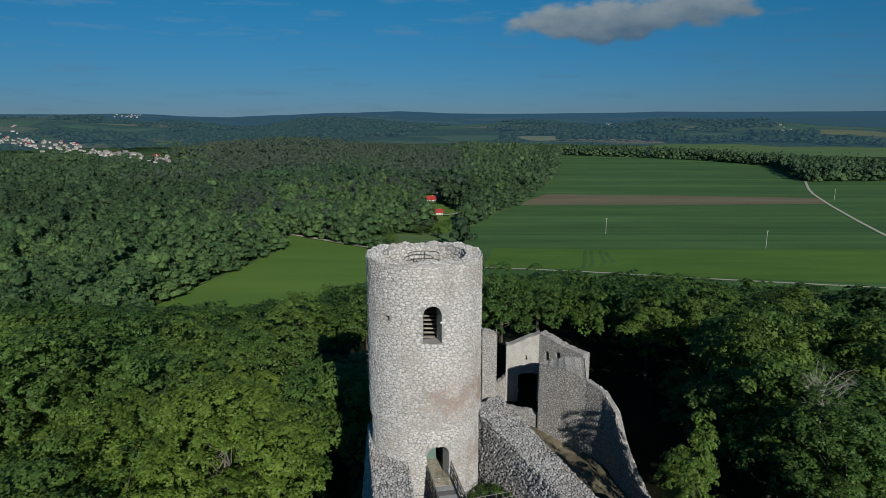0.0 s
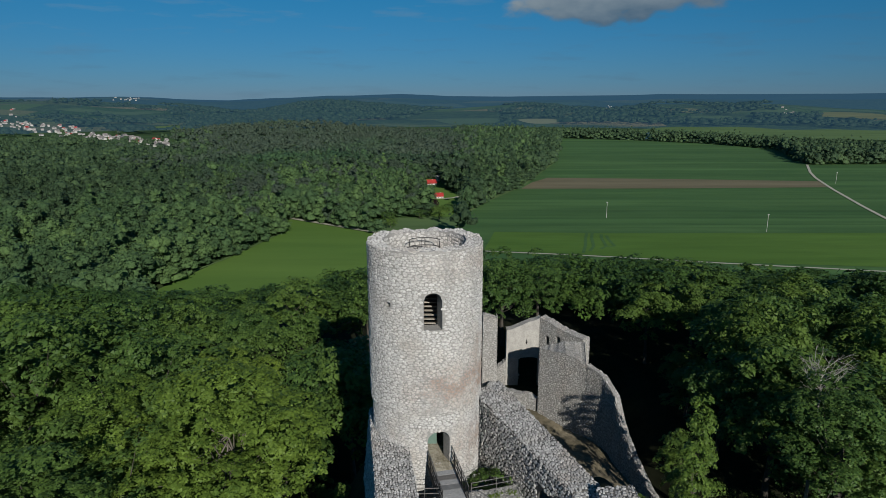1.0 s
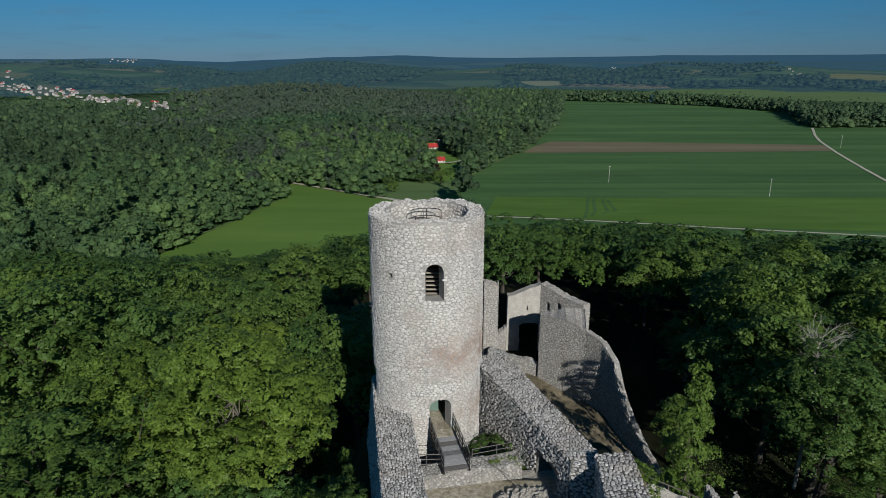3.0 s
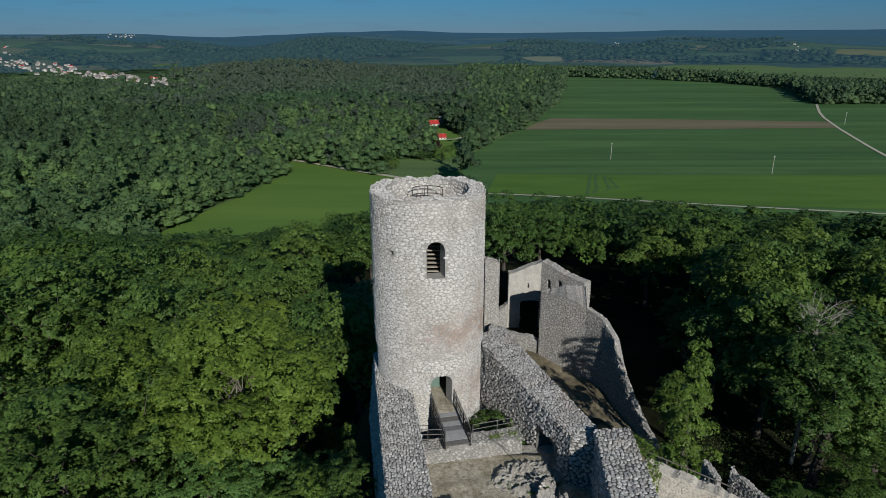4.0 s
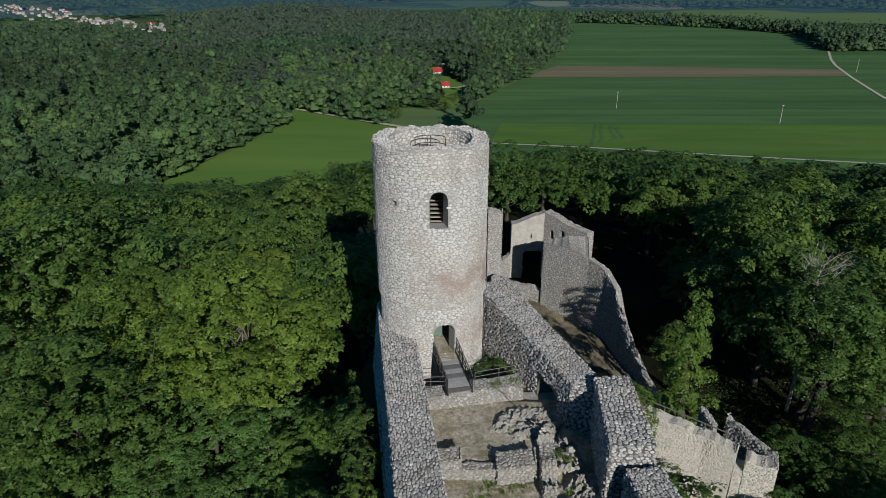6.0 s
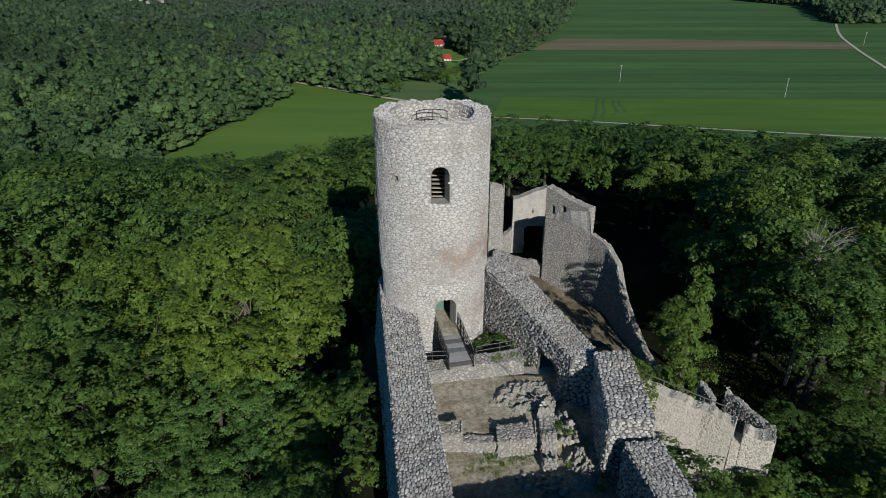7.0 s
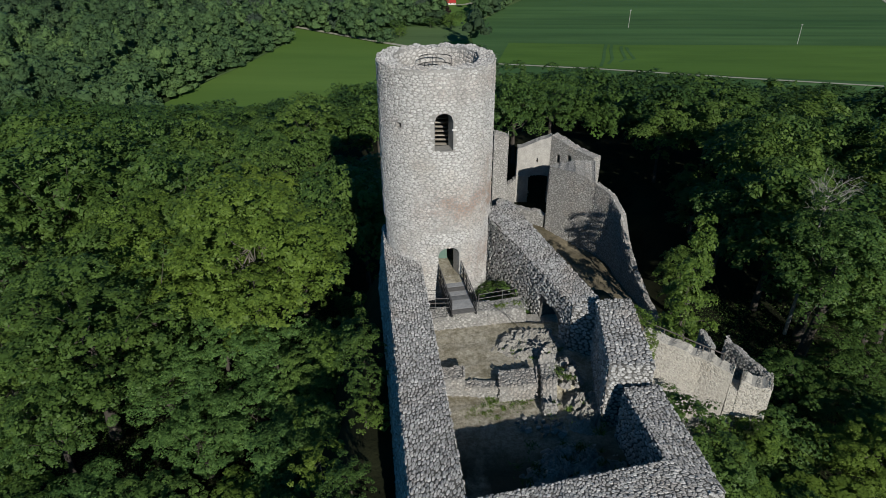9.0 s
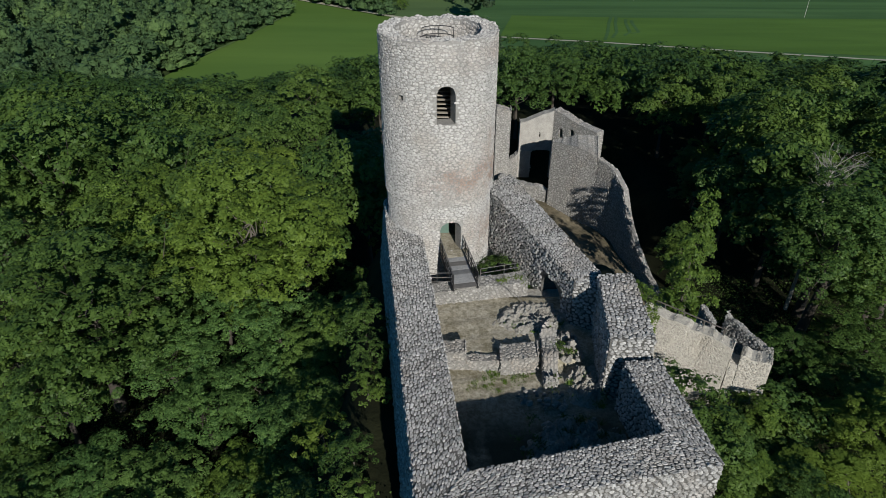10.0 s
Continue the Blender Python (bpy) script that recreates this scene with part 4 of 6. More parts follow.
def build_far_woods():
    """Woods past the fields: thousands of rough crowns in one mesh for each belt."""
    rng = np.random.RandomState(9)
    for r0, r1, gap, lobes, size, h in ((200, 600, 8.0, 6, 0.62, 15), (600, 1300, 8.6, 3, 1.1, 14), (1300, 2900, 18.0, 1, 1.8, 12)):
        gx, gy = np.meshgrid(np.arange(-0.66 * r1, 0.66 * r1, gap), np.arange(0.7 * r0, r1, gap))
        x, y = (gx + rng.uniform(-0.42, 0.42, gx.shape) * gap).ravel(), (gy + rng.uniform(-0.42, 0.42, gy.shape) * gap).ravel()
        n_grid = len(x)
        if r0 < 1000:       # closed edges along the open land
            for poly in (OPEN_LEFT[:6], OPEN_MAIN[1:11], OPEN_HOUSE, OPEN_VERGE[:6]):
                for (xa, ya), (xb, yb) in zip(poly, poly[1:]):
                    ln = math.hypot(xb - xa, yb - ya)
                    t = np.arange(0, 1, gap * 0.55 / ln)
                    off = rng.uniform(1.0, 3.5, len(t))
                    x = np.concatenate([x, xa + (xb - xa) * t - (yb - ya) / ln * off])
                    y = np.concatenate([y, ya + (yb - ya) * t + (xb - xa) / ln * off])
                    x = np.concatenate([x, xa + (xb - xa) * t + (yb - ya) / ln * off])
                    y = np.concatenate([y, ya + (yb - ya) * t - (xb - xa) / ln * off])
        r, a = np.hypot(x, y), np.arctan2(x, y)
        sel = (r > r0) & (r < r1) & (np.abs(a) < 0.70)
        edge = (np.arange(len(x)) >= n_grid)[sel]
        x, y, r, a = x[sel], y[sel], r[sel], a[sel]
        keep = ~(inside(OPEN_MAIN, x, y) | inside(OPEN_LEFT, x, y) | inside(OPEN_HOUSE, x, y) | inside(OPEN_VERGE, x, y))
        for a0, a1, f0, f1, _ in FAR_FIELDS:
            keep &= ~((np.degrees(a) > a0 - 0.2) & (np.degrees(a) < a1 + 0.2) & (r > f0 - 45) & (r < f1))
        east = x > 0.18 * y + 5
        keep &= ~(east & (r < 640))
        deg = np.degrees(a)
        keep &= ~((deg > 7) & (r > np.interp(deg, (8, 15.4, 22, 27, 36), (1215, 1190, 1125, 1050, 980))) & (r < 1640))
        keep &= ~(np.hypot((x - 8) / 1.15, y - 55) < 150)
        keep &= ~((r > 1150) & (waves(x, y, 4, 800) > np.where(east, -0.12, 0.15)))
        keep &= ~((a < -0.37 + 0.05 * waves(x, y, 41, 500) + rng.normal(size=len(a)) * 0.012) & (r > 950 + 90 * np.sin(a * 40)) & (r < 2700) & (waves(x, y, 6, 220) > 0.0))
        deg = np.degrees(a)
        keep &= ~((deg > -35) & (deg < -22.5) & (np.abs(r / village_way(deg) - 0.94) < 0.19) & (rng.uniform(0, 1, len(r)) < 0.95))
        x, y, edge = x[keep], y[keep], edge[keep]
        m = len(x)
        g = land(x, y)
        hh = h * rng.uniform(0.66, 1.34, m)
        w = gap * rng.uniform(0.44, 0.70, m) * (1 + 0.5 * rng.uniform(0, 1, m) ** 4)
        far_west = step(-np.degrees(np.arctan2(x, y)), 19, 27) * step(np.hypot(x, y), 300, 400)
        here = np.degrees(np.arctan2(x, y))
        tone = np.clip(0.5 - 0.22 * far_west - 0.16 * (here > -2.2) - 0.14 * (here > 8) + rng.uniform(-0.5, 0.5, m) + 0.25 * waves(x, y, 71, 60), 0, 1)
        hh = np.where(edge, hh * rng.uniform(0.45, 1.0, m), hh)
        pointed = rng.uniform(0, 1, m) < 0.26
        hh, w = np.where(pointed, hh * 1.3, hh), np.where(pointed, w * 0.74, w)
        shape = pointed.astype(int)
        rr, deg = np.hypot(x, y), np.degrees(np.arctan2(x, y))
        wob = waves(x, y, 21, 420) + rng.normal(size=m) * 0.25
        mixed = rng.normal(size=m)
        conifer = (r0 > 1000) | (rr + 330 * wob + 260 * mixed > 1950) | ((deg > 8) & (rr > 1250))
        pine = ~conifer & (rr + 150 * wob + 60 * mixed > 500) & (deg > -24 + 5 * wob + 2.0 * mixed) & (deg < 1.5 + mixed)
        shape, w = np.where(pine & ~pointed, 2, shape), np.where(pine, w * 0.72, w)
        shape = np.where(edge, 3, shape)
        right = (deg > -2.2 + 0.6 * mixed) & (rng.uniform(0, 1, m) < 0.78)
        near_west = (rr + 40 * mixed < 400) & (deg < -6)
        dark = ~conifer & ~pine & ~near_west & (right | (deg > 8) | (wob > 0.35) | ((deg < -19 + 3 * mixed) & (rr + 60 * mixed > 360)))
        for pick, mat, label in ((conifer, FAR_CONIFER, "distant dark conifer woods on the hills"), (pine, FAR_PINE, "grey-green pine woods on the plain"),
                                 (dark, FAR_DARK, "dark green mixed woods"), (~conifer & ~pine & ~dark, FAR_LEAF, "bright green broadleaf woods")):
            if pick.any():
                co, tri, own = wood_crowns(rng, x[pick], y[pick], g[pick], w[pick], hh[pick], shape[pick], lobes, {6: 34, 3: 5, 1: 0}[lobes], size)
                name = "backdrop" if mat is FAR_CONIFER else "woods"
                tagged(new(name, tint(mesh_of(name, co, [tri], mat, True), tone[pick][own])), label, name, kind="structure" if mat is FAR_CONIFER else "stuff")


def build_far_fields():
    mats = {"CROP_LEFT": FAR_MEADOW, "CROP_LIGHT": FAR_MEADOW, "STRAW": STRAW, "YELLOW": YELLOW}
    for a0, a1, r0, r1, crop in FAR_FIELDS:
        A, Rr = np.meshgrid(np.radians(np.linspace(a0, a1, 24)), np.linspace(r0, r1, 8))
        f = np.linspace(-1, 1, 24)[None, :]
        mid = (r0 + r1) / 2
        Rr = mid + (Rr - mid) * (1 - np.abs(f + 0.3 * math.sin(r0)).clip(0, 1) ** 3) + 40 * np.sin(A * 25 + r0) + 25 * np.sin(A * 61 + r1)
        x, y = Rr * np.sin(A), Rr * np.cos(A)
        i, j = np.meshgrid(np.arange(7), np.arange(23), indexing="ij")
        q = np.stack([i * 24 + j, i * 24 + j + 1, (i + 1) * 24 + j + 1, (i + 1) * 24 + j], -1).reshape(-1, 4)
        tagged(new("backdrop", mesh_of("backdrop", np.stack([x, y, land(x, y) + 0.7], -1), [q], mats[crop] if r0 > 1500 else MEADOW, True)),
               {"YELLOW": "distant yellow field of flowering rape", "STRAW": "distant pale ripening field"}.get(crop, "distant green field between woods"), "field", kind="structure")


build_far_fields()
build_far_woods()


# ---------------------------------------------------------------- masonry
class Hole:
    """An opening with an arched head."""
    def __init__(self, u0, u1, bottom, spring, rise):
        self.u0, self.u1, self.b, self.s, self.r = u0, u1, bottom, spring, rise

    def top(self, u):
        k = (2 * u - self.u0 - self.u1) / (self.u1 - self.u0)
        return self.s + self.r * math.sqrt(max(0, 1 - k * k))

    def covers(self, u, z, pad=0.0):
        return (self.u0 - pad < u) & (u < self.u1 + pad) & (z > self.b - pad) & (z < self.s + self.r + pad * 0.6)


def shell(soup, us, z0, top, place, holes=(), ends=True):
    """A wall between two faces: place(u, side, z) gives a point, side 0 or 1; top(u) its height."""
    us = sorted({round(u, 4) for u in list(us) + [h.u0 + (h.u1 - h.u0) * k / 10 for h in holes for k in range(11)]})
    for a, b in zip(us, us[1:]):
        la, lb = z0, z0
        for h in sorted(holes, key=lambda q: q.b):
            if h.u0 <= a + 1e-3 and b <= h.u1 + 1e-3:
                for s in (0, 1):
                    soup.quad(place(a, s, la), place(b, s, lb), place(b, s, h.b), place(a, s, h.b))
                soup.quad(place(a, 0, h.b), place(b, 0, h.b), place(b, 1, h.b), place(a, 1, h.b))
                la, lb = h.top(a), h.top(b)
                soup.quad(place(a, 0, la), place(b, 0, lb), place(b, 1, lb), place(a, 1, la))
        for s in (0, 1):
            soup.quad(place(a, s, la), place(b, s, lb), place(b, s, top(b)), place(a, s, top(a)))
        soup.quad(place(a, 0, top(a)), place(b, 0, top(b)), place(b, 1, top(b)), place(a, 1, top(a)))
    for h in holes:
        for u in (h.u0, h.u1):
            soup.quad(place(u, 0, h.b), place(u, 1, h.b), place(u, 1, h.s), place(u, 0, h.s))
    if ends:
        for u in (us[0], us[-1]):
            soup.quad(place(u, 0, z0), place(u, 1, z0), place(u, 1, top(u)), place(u, 0, top(u)))


SIDES = 7


def rubble(rng, fn, u0, u1, v0, v1, cell, rise, keep=None, joint=0.95, flat=0.8, worn=0.2, face=0.58):
    """Rubble stones over a surface, packed like pebbles. fn(u, v) gives point and normal. Returns the corners of each stone."""
    w, h = cell * 1.05, cell * flat
    cols, rows = max(2, int((u1 - u0) / w)), max(1, int(round((v1 - v0) / h)))
    w, h = (u1 - u0) / cols, (v1 - v0) / rows
    X, Y = np.meshgrid(np.arange(-3, cols + 3) + 0.5, np.arange(-3, rows + 3) + 0.5)
    X = X + 0.5 * (np.arange(Y.shape[0])[:, None] % 2) + rng.uniform(-0.44, 0.44, X.shape)
    Y = Y + rng.uniform(-0.40, 0.40, X.shape)
    power = rng.uniform(0, 0.30, X.shape)
    turn = (np.arange(SIDES) + rng.uniform(0, 1, X.shape + (1,)) + rng.uniform(-0.25, 0.25, X.shape + (SIDES,))) * 2 * math.pi / SIDES
    ex, ey = np.cos(turn), np.sin(turn)
    reach = np.full(turn.shape, 0.85)
    for dr in range(-2, 3):
        for dc in range(-2, 3):
            if dr or dc:
                dx, dy = np.roll(X, (dr, dc), (0, 1)) - X, np.roll(Y, (dr, dc), (0, 1)) - Y
                top = dx * dx + dy * dy + power - np.roll(power, (dr, dc), (0, 1))
                along = dx[..., None] * ex + dy[..., None] * ey
                reach = np.minimum(reach, np.where(along > 1e-4, top[..., None] / (2 * np.maximum(along, 1e-4)), 9.0))
    core = (slice(2, -2), slice(2, -2))
    X, Y, ex, ey, reach = (q[core].reshape((-1,) + q.shape[2:]) for q in (X, Y, ex, ey, reach))
    reach = np.maximum(reach, 0.06)
    reach = reach * (1 - worn) + np.mean(reach, 1, keepdims=True) * worn
    mid = np.stack([u0 + X * w, v0 + Y * h], -1)[:, None]
    c = mid + np.stack([ex * w, ey * h], -1) * reach[..., None]
    lo, hi = np.array([u0, v0 - 0.03]), np.array([u1, v1 + 0.03])
    ok = (mid[:, 0] > lo).all(-1) & (mid[:, 0] < hi).all(-1)
    if keep is not None:
        ok &= keep(mid[:, 0, 0], mid[:, 0, 1])
    c, mid = np.clip(c[ok], lo, hi), mid[ok]
    n = len(c)
    size = rng.uniform(0.88, 0.98, (n, 1, 1)) * joint
    outer = mid + (c - mid) * size
    inner = mid + (c - mid) * size * rng.uniform(face, face + 0.2, (n, 1, 1)) + rng.normal(size=(n, SIDES, 2)) * cell * 0.025
    out_p, out_n = fn(outer[..., 0], outer[..., 1])
    in_p, in_n = fn(inner[..., 0], inner[..., 1])
    up = rise * rng.uniform(0.35, 1.5, (n, 1, 1)) + rng.uniform(-0.35, 0.35, (n, SIDES, 1)) * rise
    return np.concatenate([out_p - out_n * 0.015, in_p + in_n * up], 1)


STONE_Q = np.array([(j, (j + 1) % SIDES, SIDES + (j + 1) % SIDES, SIDES + j) for j in range(SIDES)])


def stones_mesh(name, st, material):
    n = len(st)
    i = np.arange(n)[:, None, None] * 2 * SIDES
    q = (i + STONE_Q[None]).reshape(-1, 4)
    t = (np.arange(n)[:, None] * 2 * SIDES + np.arange(SIDES, 2 * SIDES)[None])
    return mesh_of(name, st.reshape(-1, 3), [q, t], material, False)


LATER = []      # (parent, stones) that become single stones at the end of the file


def lay(parent, sets, single=None, name="stonework", mats=None):
    """Joins stones into one part; those that single() picks are laid one by one later."""
    st = np.concatenate(sets)
    if single is not None:
        pick = single(st.mean(1))
        idx = np.flatnonzero(pick)
        if len(idx) > 290:
            pick[idx[290:]] = False
        LATER.append((parent, st[pick], (mats or (STONE, STONE_ONE))[1]))
        st = st[~pick]
    if len(st):
        piece(name, stones_mesh(name, st, (mats or (STONE, STONE_ONE))[0]), parent, "rubble limestone facing laid in lime mortar", "stuff")


def quad_fn(p00, p10, p11, p01):
    """Surface over four corners, u and v from 0 to 1."""
    P = [np.array(p, float) for p in (p00, p10, p11, p01)]
    nn = np.cross(P[1] - P[0], P[3] - P[0])
    nn /= np.linalg.norm(nn)

    def fn(u, v):
        u, v = u[..., None], v[..., None]
        p = P[0] * (1 - u) * (1 - v) + P[1] * u * (1 - v) + P[2] * u * v + P[3] * (1 - u) * v
        return p, np.broadcast_to(nn, p.shape)
    return fn


def quad_stones(rng, p00, p10, p11, p01, cell=0.30, rise=0.045, keep=None, flat=0.8):
    """Stones over a four-cornered face, its normal by the right-hand rule of u then v."""
    fn = quad_fn(p00, p10, p11, p01)
    P = [Vector(p) for p in (p00, p10, p11, p01)]
    lu = ((P[1] - P[0]).length + (P[2] - P[3]).length) / 2
    lv = ((P[3] - P[0]).length + (P[2] - P[1]).length) / 2
    g = lambda u, v: fn(u / lu, v / lv)
    kp = None if keep is None else (lambda u, v: keep(fn(u / lu, v / lv)[0]))
    return rubble(rng, g, 0, lu, 0, lv, cell, rise, kp, flat=flat)


YARD_EARTH = plain_mat("trampled_yard_earth", (0.10, 0.085, 0.055), (0.28, 0.24, 0.17), 0.22, 0.97, 0.8, 0.08, (0.05, 0.055, 0.028), spec=0.1)


# ---------------------------------------------------------------- round tower
TX, TY, TR, TI = -1.25, 42.0, 3.85, 2.78
T_TOP, T_BASE, T_RING = 90.9, 68.0, 80.0


def ring(a, r, z):
    return (TX + r * math.sin(a), TY - r * math.cos(a), z)


def rim(a):
    return T_TOP + 0.07 * math.sin(3 * a + 1) + 0.05 * math.sin(11 * a) + 0.04 * math.sin(23 * a + 2)


def build_tower():
    rng = np.random.RandomState(21)
    window = Hole(0.0, 0.31, 85.85, 87.75, 0.55)
    door = Hole(0.055, 0.46, 76.35, 78.1, 0.6)
    slot = Hole(-0.695, -0.585, 87.16, 87.46, 0.05)
    t = thing("round_tower", "tall round keep of pale limestone rubble, roofless with an arched window", "tower", (TX, TY, T_BASE))
    inv = Matrix.Translation((-TX, -TY, -T_BASE))

    def add(name, me, parent=t, label="", kind=""):
        me.transform(inv)
        return piece(name, me, parent, label, kind)
    us = [k * math.pi / 48 for k in range(-48, 49)]
    s = Soup()
    shell(s, us, T_RING, rim, lambda a, k, z: ring(a, TI if k else TR, z), (window, slot), ends=False)
    add("upper_wall", s.mesh("upper_wall", KEEP_MORTAR))
    s = Soup()
    shell(s, us, T_BASE, lambda a: T_RING, lambda a, k, z: ring(a, TI if k else TR - 0.14, z), (door,), ends=False)
    add("lower_wall", s.mesh("lower_wall", KEEP_MORTAR))

    def skin(r):
        def fn(u, v):
            a = u / TR
            n = np.stack([np.sin(a), -np.cos(a), np.zeros_like(a)], -1)
            p = n * r + np.stack([np.full_like(a, TX), np.full_like(a, TY), v], -1)
            return p, n
        return fn

    def cap(u, v):
        a = u / TR
        n = np.stack([np.sin(a), -np.cos(a), np.zeros_like(a)], -1)
        top = T_TOP + 0.07 * np.sin(3 * a + 1) + 0.05 * np.sin(11 * a) + 0.04 * np.sin(23 * a + 2)
        return n * v[..., None] + np.stack([np.full_like(a, TX), np.full_like(a, TY), top], -1), np.broadcast_to([0, 0, 1.0], a.shape + (3,))

    def inner(u, v):
        a = -u / TI
        n = np.stack([np.sin(a), -np.cos(a), np.zeros_like(a)], -1)
        return n * TI + np.stack([np.full_like(a, TX), np.full_like(a, TY), v], -1), -n
    out = lambda u, v: ~(window.covers(u / TR, v, 0.028) | slot.covers(u / TR, v, 0.012) | ((np.abs(u / TR - slot.u0 / 2 - slot.u1 / 2) < 0.075) & (np.abs(v - 87.34) < 0.2)))
    low = lambda u, v: ~door.covers(u / TR, v, 0.02)
    half = 2.0 * TR
    upper = rubble(rng, skin(TR), -half, half, T_RING + 0.02, T_TOP - 0.08, 0.28, 0.036, out, joint=1.02, flat=0.60, worn=0.0, face=0.68)
    lower = rubble(rng, skin(TR - 0.14), -half, half, 73.0, T_RING - 0.02, 0.26, 0.036, low, joint=1.02, flat=0.62, worn=0.0, face=0.68)
    crown = rubble(rng, cap, -math.pi * TR, math.pi * TR, TI + 0.02, TR - 0.02, 0.28, 0.045)
    lining = rubble(rng, inner, -math.pi * TI, math.pi * TI, 88.9, T_TOP - 0.08, 0.30, 0.045)
    for st in (upper, lower, crown, lining):
        st -= np.array([TX, TY, T_BASE])
    lay(t, [upper, lower, crown, lining], lambda c: (c[:, 1] < 0) & (c[:, 2] > 15.2) & (c[:, 2] < 17.6) & (np.abs(c[:, 0] - 0.4) < 2.6), mats=(KEEP_STONE, KEEP_ONE))
    # platform, stair and handrails
    s = Soup()
    s.tube([ring(0, 0, 88.75), ring(0, 0, 88.95)], TI + 0.05, 40)
    add("platform", s.mesh("platform", PLANK), label="timber platform inside the tower top")
    for k in range(8):
        s = Soup().box((TX - 0.25, 39.75 + 0.24 * k, 85.72 + 0.21 * k), (TX + 1.5, 40.0 + 0.24 * k, 85.78 + 0.21 * k), bevel=0.01)
        add("stair_tread", s.mesh("stair_tread", PLANK))
    rail = lambda name, pts, r=0.03: add(name, Soup().tube(pts, r, 6).mesh(name, DARKSTEEL), label="bent dark steel stair rail")
    for cx, cy, rr, z, a0, a1 in ((-1.30, 43.0, 1.05, 90.62, -100, 80), (-1.30, 43.0, 1.05, 90.1, -100, 80), (-1.75, 41.2, 0.75, 90.45, -95, 95), (-1.75, 41.2, 0.75, 90.0, -95, 95)):
        rail("handrail", [(cx + rr * math.sin(radians(a)), cy + rr * math.cos(radians(a)) * 0.8, z) for a in np.linspace(a0, a1, 16)])
    for x, y in ((-0.27, 42.85), (-2.33, 42.85), (-1.30, 43.84), (-1.0, 41.14), (-2.5, 41.14), (-1.75, 41.8), (-2.0, 42.3)):
        rail("rail_post", [(x, y, 88.95), (x, y, 90.6 if y > 42.4 else 90.45)])
    s = Soup().box((TX + 0.05, 40.9, 76.4), (TX + 0.75, 41.0, 78.1))
    add("notice_board", s.mesh("notice_board", GLASSGREEN), label="green board inside the entrance")
    s = Soup().box((TX - 0.2, 38.5, 76.2), (TX + 2.2, 42.5, 76.36), bevel=0.02)
    add("threshold", s.mesh("threshold", SAND), label="worn sandy threshold of the entrance")
    return t


build_tower()


